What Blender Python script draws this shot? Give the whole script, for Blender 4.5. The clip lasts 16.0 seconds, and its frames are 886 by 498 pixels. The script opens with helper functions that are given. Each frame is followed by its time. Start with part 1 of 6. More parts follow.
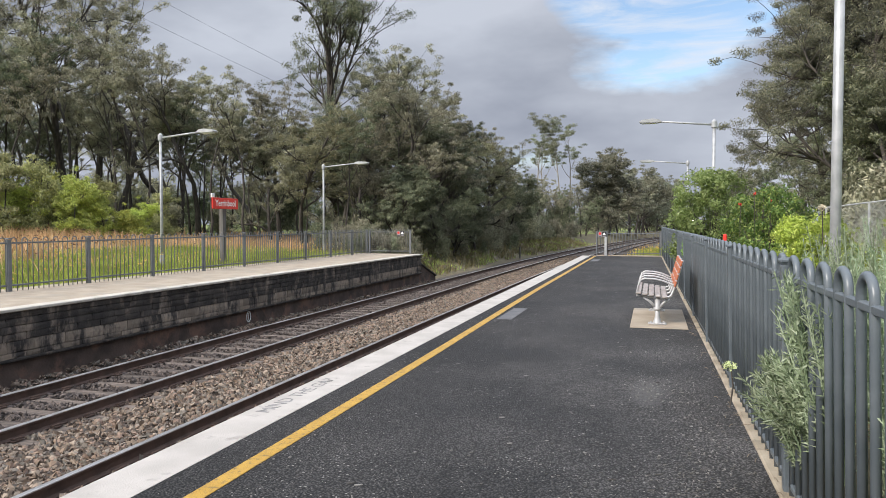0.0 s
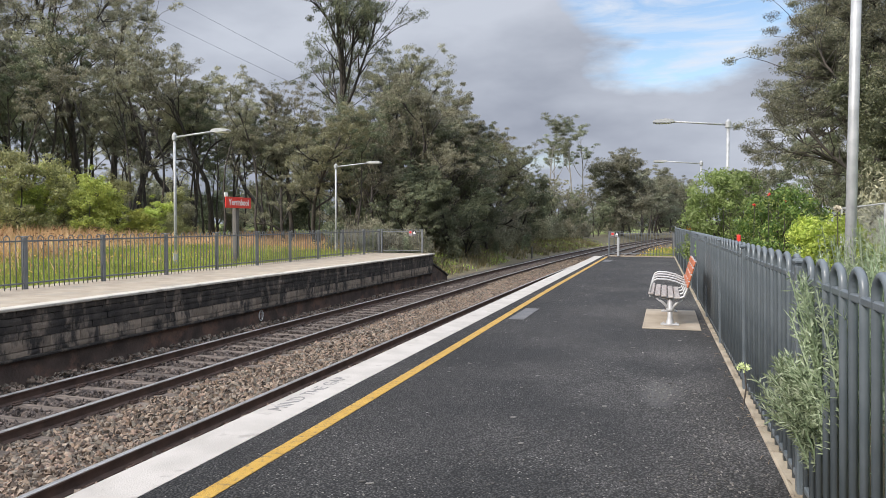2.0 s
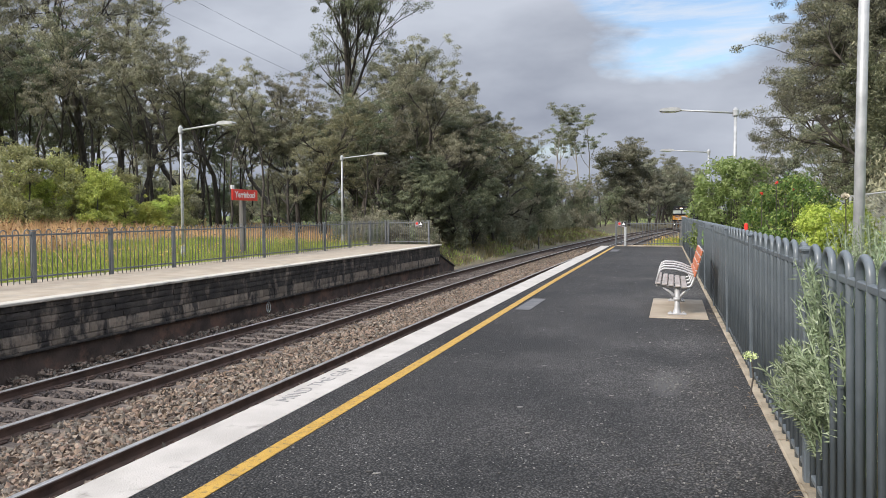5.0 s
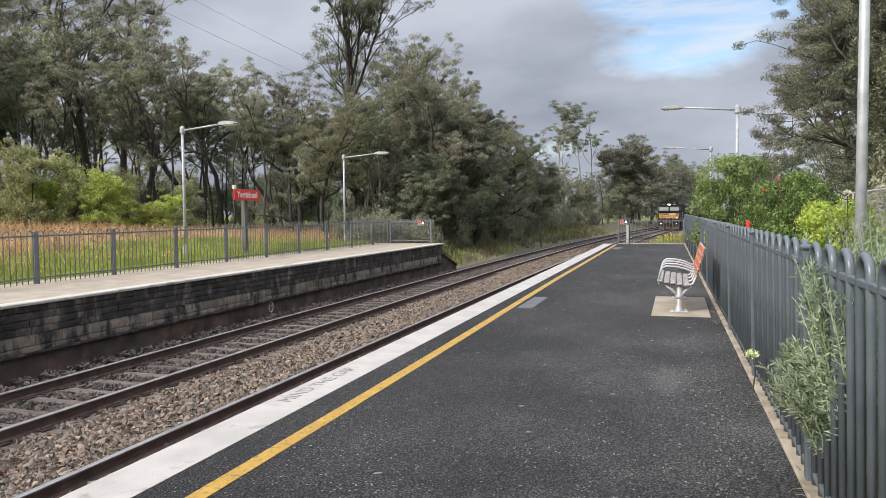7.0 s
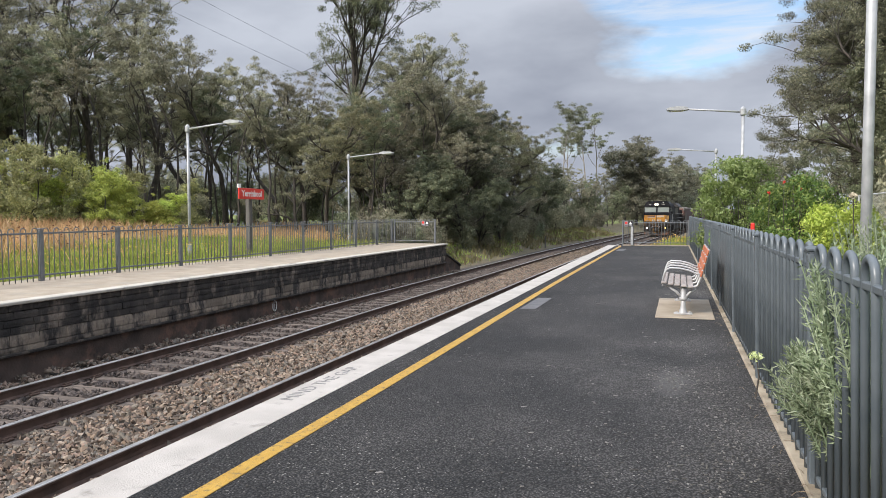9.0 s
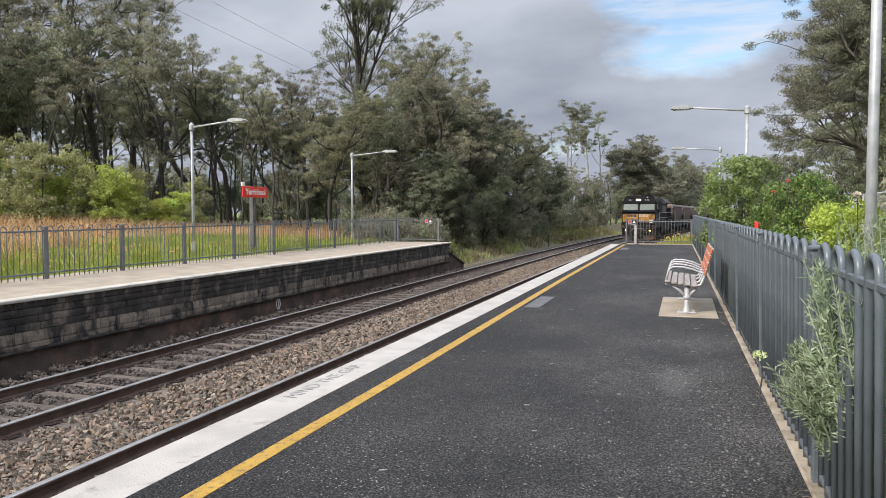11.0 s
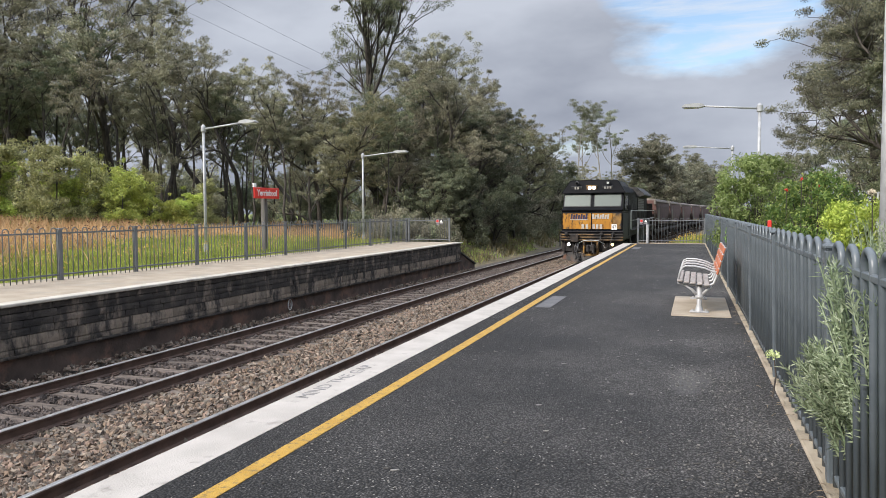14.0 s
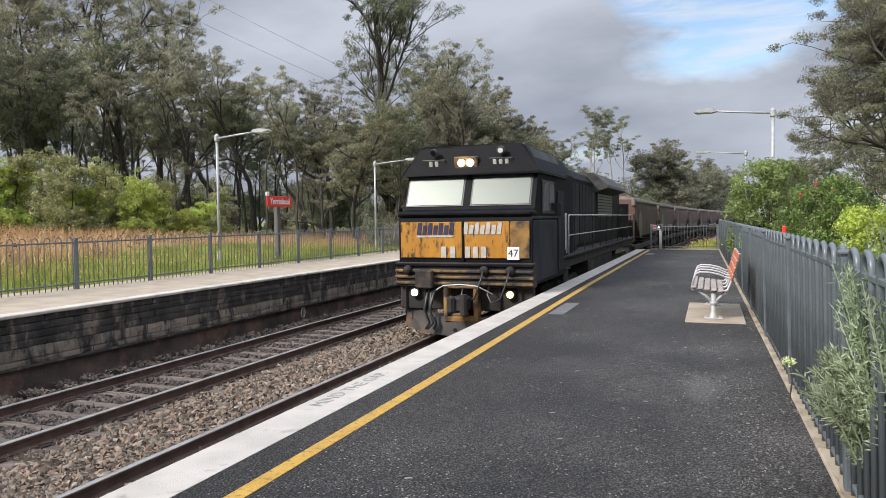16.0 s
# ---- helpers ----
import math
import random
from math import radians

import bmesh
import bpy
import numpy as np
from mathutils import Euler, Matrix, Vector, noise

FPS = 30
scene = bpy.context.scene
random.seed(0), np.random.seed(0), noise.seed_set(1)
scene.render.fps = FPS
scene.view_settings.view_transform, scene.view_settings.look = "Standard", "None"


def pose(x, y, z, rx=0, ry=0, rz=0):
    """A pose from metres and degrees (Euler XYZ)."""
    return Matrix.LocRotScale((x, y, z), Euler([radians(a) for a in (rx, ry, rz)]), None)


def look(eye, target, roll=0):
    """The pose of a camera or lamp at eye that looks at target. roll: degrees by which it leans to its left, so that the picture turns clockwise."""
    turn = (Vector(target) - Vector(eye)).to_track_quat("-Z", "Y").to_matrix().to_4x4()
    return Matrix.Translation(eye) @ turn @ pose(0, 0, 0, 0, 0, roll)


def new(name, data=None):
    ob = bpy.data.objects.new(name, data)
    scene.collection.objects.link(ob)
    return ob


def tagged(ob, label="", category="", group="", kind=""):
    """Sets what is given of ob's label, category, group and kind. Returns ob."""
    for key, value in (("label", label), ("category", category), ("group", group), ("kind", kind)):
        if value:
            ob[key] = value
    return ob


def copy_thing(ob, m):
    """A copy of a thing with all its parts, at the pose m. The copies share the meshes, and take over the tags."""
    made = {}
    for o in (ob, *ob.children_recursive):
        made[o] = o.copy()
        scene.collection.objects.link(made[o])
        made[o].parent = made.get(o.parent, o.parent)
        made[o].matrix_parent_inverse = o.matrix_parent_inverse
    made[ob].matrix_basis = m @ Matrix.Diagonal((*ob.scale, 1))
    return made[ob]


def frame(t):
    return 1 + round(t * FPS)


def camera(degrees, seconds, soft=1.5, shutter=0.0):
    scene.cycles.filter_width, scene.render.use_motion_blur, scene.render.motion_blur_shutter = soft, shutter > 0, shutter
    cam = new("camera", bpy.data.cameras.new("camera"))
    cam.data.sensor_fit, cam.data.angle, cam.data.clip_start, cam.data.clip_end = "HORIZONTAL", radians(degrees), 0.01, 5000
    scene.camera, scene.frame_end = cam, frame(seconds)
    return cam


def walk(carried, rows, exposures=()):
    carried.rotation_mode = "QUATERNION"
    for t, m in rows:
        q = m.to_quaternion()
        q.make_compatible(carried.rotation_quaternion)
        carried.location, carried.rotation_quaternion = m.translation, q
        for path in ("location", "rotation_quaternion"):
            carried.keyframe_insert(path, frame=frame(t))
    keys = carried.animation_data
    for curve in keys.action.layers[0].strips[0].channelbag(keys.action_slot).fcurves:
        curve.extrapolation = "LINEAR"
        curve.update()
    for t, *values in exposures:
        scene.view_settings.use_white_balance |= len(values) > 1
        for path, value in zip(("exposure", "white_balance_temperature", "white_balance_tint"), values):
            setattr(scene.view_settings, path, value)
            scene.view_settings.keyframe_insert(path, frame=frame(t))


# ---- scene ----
# The eye stands on the platform, 1.5 m above the asphalt, and turns slowly. y runs along the platform, x to its back fence.
cam = camera(63.02, 16.0, 0.75)
walk(cam, [
    (0.0, look((-0.000, 0.000, 1.500), (-5.565, 19.197, 0.781), 0.00)),
    (0.5, look((-0.000, 0.005, 1.499), (-5.646, 19.179, 0.805), 0.07)),
    (1.0, look((-0.003, -0.002, 1.501), (-5.728, 19.149, 0.813), 0.14)),
    (1.5, look((-0.001, 0.001, 1.494), (-5.809, 19.126, 0.799), 0.17)),
    (2.0, look((0.000, -0.005, 1.498), (-5.879, 19.098, 0.773), 0.19)),
    (2.5, look((-0.001, -0.001, 1.500), (-5.935, 19.082, 0.731), 0.20)),
    (3.0, look((-0.002, -0.005, 1.495), (-5.964, 19.069, 0.679), 0.20)),
    (3.5, look((-0.003, 0.002, 1.495), (-5.984, 19.067, 0.628), 0.18)),
    (4.0, look((-0.000, -0.005, 1.496), (-6.005, 19.051, 0.592), 0.05)),
    (6.5, look((0.019, 0.007, 1.493), (-6.092, 19.023, 0.466), -0.50)),
    (7.0, look((0.023, 0.007, 1.500), (-6.102, 19.020, 0.490), -0.55)),
    (7.5, look((0.029, 0.003, 1.500), (-6.128, 19.006, 0.520), -0.55)),
    (8.0, look((0.026, 0.003, 1.496), (-6.161, 18.998, 0.539), -0.45)),
    (8.5, look((0.024, 0.003, 1.496), (-6.186, 18.990, 0.530), -0.30)),
    (9.0, look((0.025, 0.013, 1.495), (-6.206, 18.991, 0.496), -0.14)),
    (11.5, look((0.025, 0.004, 1.493), (-6.331, 18.938, 0.435), -0.09)),
    (12.0, look((0.022, 0.002, 1.497), (-6.389, 18.916, 0.413), -0.09)),
    (12.5, look((0.024, 0.003, 1.492), (-6.446, 18.897, 0.410), -0.07)),
    (13.0, look((0.025, 0.001, 1.494), (-6.494, 18.878, 0.416), -0.16)),
    (13.5, look((0.028, -0.001, 1.500), (-6.533, 18.862, 0.437), -0.24)),
    (14.0, look((0.027, 0.007, 1.493), (-6.581, 18.855, 0.458), -0.35)),
    (14.5, look((0.027, 0.008, 1.497), (-6.637, 18.838, 0.475), -0.44)),
    (15.0, look((0.027, -0.001, 1.496), (-6.709, 18.805, 0.504), -0.52)),
    (15.5, look((0.030, 0.012, 1.495), (-6.800, 18.786, 0.559), -0.62)),
    (16.0, look((0.028, -0.003, 1.500), (-6.900, 18.741, 0.661), -0.71)),
], exposures=())

# ---- world and light: bright broken overcast, a veiled sun behind the cloud ----
world = bpy.data.worlds.new("sky")
scene.world = world
world.use_nodes = True
wn, wl = world.node_tree.nodes, world.node_tree.links
wn.clear()
SUN_EL, SUN_ROT = radians(36), radians(216)
w_out = wn.new("ShaderNodeOutputWorld")
w_sky = wn.new("ShaderNodeTexSky")
w_sky.sky_type, w_sky.sun_disc, w_sky.sun_elevation, w_sky.sun_rotation = "NISHITA", False, SUN_EL, SUN_ROT
w_clear = wn.new("ShaderNodeBackground")
w_clear.inputs["Strength"].default_value = 0.115
w_cloud = wn.new("ShaderNodeBackground")
w_cloud.inputs["Strength"].default_value = 1.0
w_mix = wn.new("ShaderNodeMixShader")
w_co = wn.new("ShaderNodeTexCoord")
w_map = wn.new("ShaderNodeMapping")
w_map.inputs["Scale"].default_value = (1.0, 1.0, 2.6)
w_map.inputs["Location"].default_value = (0.35, 0.1, 0.0)
w_n1 = wn.new("ShaderNodeTexNoise")
w_n1.inputs["Scale"].default_value, w_n1.inputs["Detail"].default_value, w_n1.inputs["Roughness"].default_value = 1.9, 8, 0.55
w_r1 = wn.new("ShaderNodeValToRGB")
w_r1.color_ramp.elements[0].position, w_r1.color_ramp.elements[1].position = 0.42, 0.51
w_n2 = wn.new("ShaderNodeTexNoise")
w_n2.inputs["Scale"].default_value, w_n2.inputs["Detail"].default_value = 2.3, 6
w_r2 = wn.new("ShaderNodeValToRGB")
w_r2.color_ramp.elements[0].position, w_r2.color_ramp.elements[1].position = 0.36, 0.62
w_r2.color_ramp.elements[0].color, w_r2.color_ramp.elements[1].color = (0.35, 0.387, 0.48, 1), (0.685, 0.733, 0.84, 1)
wl.new(w_co.outputs["Generated"], w_map.inputs["Vector"])
wl.new(w_map.outputs["Vector"], w_n1.inputs["Vector"])
wl.new(w_map.outputs["Vector"], w_n2.inputs["Vector"])
wl.new(w_n2.outputs["Fac"], w_r2.inputs["Fac"])
# an overcast sky grows brighter overhead
w_sep = wn.new("ShaderNodeSeparateXYZ")
w_up = wn.new("ShaderNodeMapRange")
w_up.inputs["From Min"].default_value, w_up.inputs["From Max"].default_value = 0.3, 1.0
w_up.inputs["To Min"].default_value, w_up.inputs["To Max"].default_value = 0.53, 2.0
wl.new(w_co.outputs["Generated"], w_sep.inputs["Vector"])
wl.new(w_sep.outputs["Z"], w_up.inputs["Value"])
wl.new(w_up.outputs["Result"], w_cloud.inputs["Strength"])
wl.new(w_r2.outputs["Color"], w_cloud.inputs["Color"])
wl.new(w_sky.outputs["Color"], w_clear.inputs["Color"])
# a broad clearing low in the sky down the line
w_dir = wn.new("ShaderNodeVectorMath")
w_dir.operation = "DOT_PRODUCT"
w_dir.inputs[1].default_value = (0.016, 0.955, 0.296)
w_clr = wn.new("ShaderNodeMapRange")
w_clr.inputs["From Min"].default_value, w_clr.inputs["From Max"].default_value = 0.984, 1.0
w_clr.inputs["To Min"].default_value, w_clr.inputs["To Max"].default_value = 0.10, -0.20
w_add = wn.new("ShaderNodeMath")
wl.new(w_co.outputs["Generated"], w_dir.inputs[0])
wl.new(w_dir.outputs["Value"], w_clr.inputs["Value"])
wl.new(w_clr.outputs["Result"], w_add.inputs[0])
wl.new(w_n1.outputs["Fac"], w_add.inputs[1])
wl.new(w_add.outputs["Value"], w_r1.inputs["Fac"])
# thin streaks of high cloud across the clearing
w_map2 = wn.new("ShaderNodeMapping")
w_map2.inputs["Scale"].default_value, w_map2.inputs["Rotation"].default_value = (1.6, 1.6, 9.0), (0.0, radians(12), 0.0)
w_n3 = wn.new("ShaderNodeTexNoise")
w_n3.inputs["Scale"].default_value, w_n3.inputs["Detail"].default_value, w_n3.inputs["Roughness"].default_value = 3.2, 9, 0.6
w_n3.inputs["Distortion"].default_value = 0.5
w_r3 = wn.new("ShaderNodeMapRange")
w_r3.inputs["From Min"].default_value, w_r3.inputs["From Max"].default_value, w_r3.inputs["To Max"].default_value = 0.44, 0.66, 0.95
w_high = wn.new("ShaderNodeBackground")
w_high.inputs["Color"].default_value, w_high.inputs["Strength"].default_value = (0.80, 0.84, 0.92, 1), 0.62
w_thin = wn.new("ShaderNodeMixShader")
wl.new(w_co.outputs["Generated"], w_map2.inputs["Vector"])
wl.new(w_map2.outputs["Vector"], w_n3.inputs["Vector"])
wl.new(w_n3.outputs["Fac"], w_r3.inputs["Value"])
wl.new(w_r3.outputs["Result"], w_thin.inputs["Fac"])
wl.new(w_clear.outputs["Background"], w_thin.inputs[1])
wl.new(w_high.outputs["Background"], w_thin.inputs[2])
wl.new(w_r1.outputs["Color"], w_mix.inputs["Fac"])
wl.new(w_thin.outputs["Shader"], w_mix.inputs[1])
wl.new(w_cloud.outputs["Background"], w_mix.inputs[2])
wl.new(w_mix.outputs["Shader"], w_out.inputs["Surface"])
sun = new("sun", bpy.data.lights.new("sun", "SUN"))
sun.data.energy, sun.data.angle, sun.data.color = 3.0, radians(12), (1.0, 0.93, 0.85)
sun.matrix_world = look((-22, -20, 27), (0, 10, 0))
scene.view_settings.exposure = 0.69

# ---- materials ----
def nodes_of(name):
    m = bpy.data.materials.new(name)
    m.use_nodes = True
    return m, m.node_tree.nodes, m.node_tree.links, m.node_tree.nodes["Principled BSDF"]


def surface(name, c1, c2, rough=0.7, metal=0.0, scale=6.0, detail=8, lo=0.35, hi=0.65, fine=60.0, bump=0.15, c3=None, c3_amount=0.5,
            c3_scale=1.2, vary=0.0, stretch=(1, 1, 1), spec=0.5, rough2=None, island=False, world_scale=False):
    """Two-scale noise colour with a stain colour, bump and a random shift from piece to piece."""
    m, n, l, b = nodes_of(name)
    co = n.new("ShaderNodeTexCoord")
    mp = n.new("ShaderNodeMapping")
    mp.inputs["Scale"].default_value = stretch
    if world_scale:
        geo = n.new("ShaderNodeNewGeometry")
        place = geo.outputs["Position"]
    else:
        place = co.outputs["Object"]
    l.new(place, mp.inputs["Vector"])
    big = n.new("ShaderNodeTexNoise")
    big.inputs["Scale"].default_value, big.inputs["Detail"].default_value = scale, detail
    l.new(mp.outputs["Vector"], big.inputs["Vector"])
    ramp = n.new("ShaderNodeValToRGB")
    ramp.color_ramp.elements[0].position, ramp.color_ramp.elements[1].position = lo, hi
    ramp.color_ramp.elements[0].color, ramp.color_ramp.elements[1].color = (*c1, 1), (*c2, 1)
    l.new(big.outputs["Fac"], ramp.inputs["Fac"])
    col = ramp.outputs["Color"]
    if c3:
        st = n.new("ShaderNodeTexNoise")
        st.inputs["Scale"].default_value, st.inputs["Detail"].default_value, st.inputs["Roughness"].default_value = c3_scale, 9, 0.65
        l.new(mp.outputs["Vector"], st.inputs["Vector"])
        sr = n.new("ShaderNodeValToRGB")
        sr.color_ramp.elements[0].position, sr.color_ramp.elements[1].position = 1 - c3_amount - 0.06, 1 - c3_amount + 0.08
        l.new(st.outputs["Fac"], sr.inputs["Fac"])
        mx = n.new("ShaderNodeMixRGB")
        mx.inputs[2].default_value = (*c3, 1)
        l.new(sr.outputs["Color"], mx.inputs[0])
        l.new(col, mx.inputs[1])
        col = mx.outputs["Color"]
    if vary or island:
        if island:
            g = n.new("ShaderNodeNewGeometry")
            rnd = g.outputs["Random Per Island"]
        else:
            g = n.new("ShaderNodeObjectInfo")
            rnd = g.outputs["Random"]
        mr = n.new("ShaderNodeMapRange")
        mr.inputs["To Min"].default_value, mr.inputs["To Max"].default_value = 1 - (vary or 0.2), 1 + (vary or 0.2)
        l.new(rnd, mr.inputs["Value"])
        hs = n.new("ShaderNodeHueSaturation")
        l.new(mr.outputs["Result"], hs.inputs["Value"])
        l.new(col, hs.inputs["Color"])
        col = hs.outputs["Color"]
    l.new(col, b.inputs["Base Color"])
    fn = n.new("ShaderNodeTexNoise")
    fn.inputs["Scale"].default_value, fn.inputs["Detail"].default_value = fine, 4
    l.new(place, fn.inputs["Vector"])
    if bump:
        bp = n.new("ShaderNodeBump")
        bp.inputs["Strength"].default_value, bp.inputs["Distance"].default_value = bump, 0.02
        l.new(fn.outputs["Fac"], bp.inputs["Height"])
        l.new(bp.outputs["Normal"], b.inputs["Normal"])
    if rough2 is not None:
        rr = n.new("ShaderNodeMapRange")
        rr.inputs["To Min"].default_value, rr.inputs["To Max"].default_value = rough, rough2
        l.new(big.outputs["Fac"], rr.inputs["Value"])
        l.new(rr.outputs["Result"], b.inputs["Roughness"])
    else:
        b.inputs["Roughness"].default_value = rough
    b.inputs["Metallic"].default_value = metal
    b.inputs["Specular IOR Level"].default_value = spec
    return m


def glow(name, colour, strength):
    m, n, l, b = nodes_of(name)
    b.inputs["Base Color"].default_value = (*colour, 1)
    b.inputs["Emission Color"].default_value = (*colour, 1)
    b.inputs["Emission Strength"].default_value = strength
    return m


def leafy(name, c1, c2, c3, trans=0.25, rough=0.55):
    """Leaves: a colour per leaf between three greens, a little light through them."""
    m, n, l, b = nodes_of(name)
    g = n.new("ShaderNodeNewGeometry")
    r = n.new("ShaderNodeValToRGB")
    r.color_ramp.elements[0].color, r.color_ramp.elements[1].color = (*c1, 1), (*c3, 1)
    e = r.color_ramp.elements.new(0.55)
    e.color = (*c2, 1)
    l.new(g.outputs["Random Per Island"], r.inputs["Fac"])
    o = n.new("ShaderNodeObjectInfo")
    mr = n.new("ShaderNodeMapRange")
    mr.inputs["To Min"].default_value, mr.inputs["To Max"].default_value = 0.8, 1.25
    l.new(o.outputs["Random"], mr.inputs["Value"])
    mh = n.new("ShaderNodeMapRange")
    mh.inputs["To Min"].default_value, mh.inputs["To Max"].default_value = 0.478, 0.512
    l.new(o.outputs["Random"], mh.inputs["Value"])
    hs = n.new("ShaderNodeHueSaturation")
    l.new(mr.outputs["Result"], hs.inputs["Value"])
    l.new(mh.outputs["Result"], hs.inputs["Hue"])
    l.new(r.outputs["Color"], hs.inputs["Color"])
    # fresh and old growth, bough by bough
    nz = n.new("ShaderNodeTexNoise")
    nz.inputs["Scale"].default_value, nz.inputs["Detail"].default_value = 0.75, 3
    l.new(g.outputs["Position"], nz.inputs["Vector"])
    nr = n.new("ShaderNodeMapRange")
    nr.inputs["From Min"].default_value, nr.inputs["From Max"].default_value = 0.32, 0.68
    nr.inputs["To Min"].default_value, nr.inputs["To Max"].default_value = 0.68, 1.42
    l.new(nz.outputs["Fac"], nr.inputs["Value"])
    h2 = n.new("ShaderNodeHueSaturation")
    l.new(nr.outputs["Result"], h2.inputs["Value"])
    l.new(hs.outputs["Color"], h2.inputs["Color"])
    hs = h2
    l.new(hs.outputs["Color"], b.inputs["Base Color"])
    b.inputs["Roughness"].default_value = rough
    b.inputs["Specular IOR Level"].default_value = 0.35
    t = n.new("ShaderNodeBsdfTranslucent")
    l.new(hs.outputs["Color"], t.inputs["Color"])
    mx = n.new("ShaderNodeMixShader")
    mx.inputs[0].default_value = trans
    l.new(b.outputs["BSDF"], mx.inputs[1])
    l.new(t.outputs["BSDF"], mx.inputs[2])
    l.new(mx.outputs["Shader"], n["Material Output"].inputs["Surface"])
    return m


def asphalt_mat():
    m, n, l, b = nodes_of("asphalt")
    co = n.new("ShaderNodeTexCoord")
    agg = n.new("ShaderNodeTexVoronoi")
    agg.inputs["Scale"].default_value = 62
    l.new(co.outputs["Object"], agg.inputs["Vector"])
    ar = n.new("ShaderNodeValToRGB")
    ar.color_ramp.elements[0].color, ar.color_ramp.elements[1].color = (0.090, 0.087, 0.085, 1), (0.014, 0.0137, 0.0135, 1)
    ar.color_ramp.elements[1].position = 0.6
    l.new(agg.outputs["Distance"], ar.inputs["Fac"])
    big = n.new("ShaderNodeTexNoise")
    big.inputs["Scale"].default_value, big.inputs["Detail"].default_value, big.inputs["Roughness"].default_value = 0.55, 9, 0.6
    l.new(co.outputs["Object"], big.inputs["Vector"])
    br = n.new("ShaderNodeValToRGB")
    br.color_ramp.elements[0].position, br.color_ramp.elements[1].position = 0.41, 0.62
    br.color_ramp.elements[0].color, br.color_ramp.elements[1].color = (0.76, 0.755, 0.75, 1), (1.75, 1.71, 1.68, 1)
    l.new(big.outputs["Fac"], br.inputs["Fac"])
    mul = n.new("ShaderNodeMixRGB")
    mul.blend_type = "MULTIPLY"
    mul.inputs[0].default_value = 1
    l.new(ar.outputs["Color"], mul.inputs[1])
    # tar still black by the line, dusty towards the back fence
    sx = n.new("ShaderNodeSeparateXYZ")
    l.new(co.outputs["Object"], sx.inputs["Vector"])
    dust = n.new("ShaderNodeMapRange")
    dust.inputs["From Min"].default_value, dust.inputs["From Max"].default_value = -2.4, 0.2
    dust.inputs["To Min"].default_value, dust.inputs["To Max"].default_value = 0.70, 1.38
    l.new(sx.outputs["X"], dust.inputs["Value"])
    dm = n.new("ShaderNodeVectorMath")
    dm.operation = "SCALE"
    l.new(br.outputs["Color"], dm.inputs[0])
    l.new(dust.outputs["Result"], dm.inputs["Scale"])
    l.new(dm.outputs["Vector"], mul.inputs[2])
    # pale worn stones, thick in worn patches
    sp = n.new("ShaderNodeTexVoronoi")
    sp.inputs["Scale"].default_value = 34
    l.new(co.outputs["Object"], sp.inputs["Vector"])
    spn = n.new("ShaderNodeTexNoise")
    spn.inputs["Scale"].default_value, spn.inputs["Detail"].default_value = 0.9, 5
    l.new(co.outputs["Object"], spn.inputs["Vector"])
    th = n.new("ShaderNodeMapRange")
    th.inputs["From Min"].default_value, th.inputs["From Max"].default_value = 0.40, 0.70
    th.inputs["To Min"].default_value, th.inputs["To Max"].default_value = 0.14, 0.34
    l.new(spn.outputs["Fac"], th.inputs["Value"])
    rnd = n.new("ShaderNodeSeparateColor")
    l.new(sp.outputs["Color"], rnd.inputs["Color"])
    lim = n.new("ShaderNodeMath")
    lim.operation = "MULTIPLY"
    l.new(th.outputs["Result"], lim.inputs[0])
    l.new(rnd.outputs["Red"], lim.inputs[1])
    lt = n.new("ShaderNodeMath")
    lt.operation = "LESS_THAN"
    l.new(sp.outputs["Distance"], lt.inputs[0])
    l.new(lim.outputs["Value"], lt.inputs[1])
    sc = n.new("ShaderNodeMath")
    sc.operation = "MULTIPLY"
    sc.inputs[1].default_value = 0.8
    l.new(lt.outputs["Value"], sc.inputs[0])
    mx = n.new("ShaderNodeMixRGB")
    mx.inputs[2].default_value = (0.27, 0.26, 0.24, 1)
    l.new(sc.outputs["Value"], mx.inputs[0])
    l.new(mul.outputs["Color"], mx.inputs[1])
    # one scuffed pale spot before the bench
    sub = n.new("ShaderNodeVectorMath")
    sub.operation = "SUBTRACT"
    sub.inputs[1].default_value = (-0.02, 6.6, 0.0)
    l.new(co.outputs["Object"], sub.inputs[0])
    sca = n.new("ShaderNodeVectorMath")
    sca.operation = "MULTIPLY"
    sca.inputs[1].default_value = (5.4, 1.75, 0.0)
    l.new(sub.outputs["Vector"], sca.inputs[0])
    lng = n.new("ShaderNodeVectorMath")
    lng.operation = "LENGTH"
    l.new(sca.outputs["Vector"], lng.inputs[0])
    wob = n.new("ShaderNodeTexNoise")
    wob.inputs["Scale"].default_value, wob.inputs["Detail"].default_value, wob.inputs["Roughness"].default_value = 7.0, 8, 0.7
    l.new(co.outputs["Object"], wob.inputs["Vector"])
    mad = n.new("ShaderNodeMath")
    mad.operation = "MULTIPLY_ADD"
    mad.inputs[1].default_value = 1.3
    l.new(wob.outputs["Fac"], mad.inputs[0])
    l.new(lng.outputs["Value"], mad.inputs[2])
    fade = n.new("ShaderNodeMapRange")
    fade.inputs["From Min"].default_value, fade.inputs["From Max"].default_value = 1.75, 1.05
    fade.inputs["To Max"].default_value = 0.55
    l.new(mad.outputs["Value"], fade.inputs["Value"])
    mx2 = n.new("ShaderNodeMixRGB")
    mx2.inputs[2].default_value = (0.125, 0.122, 0.12, 1)
    l.new(fade.outputs["Result"], mx2.inputs[0])
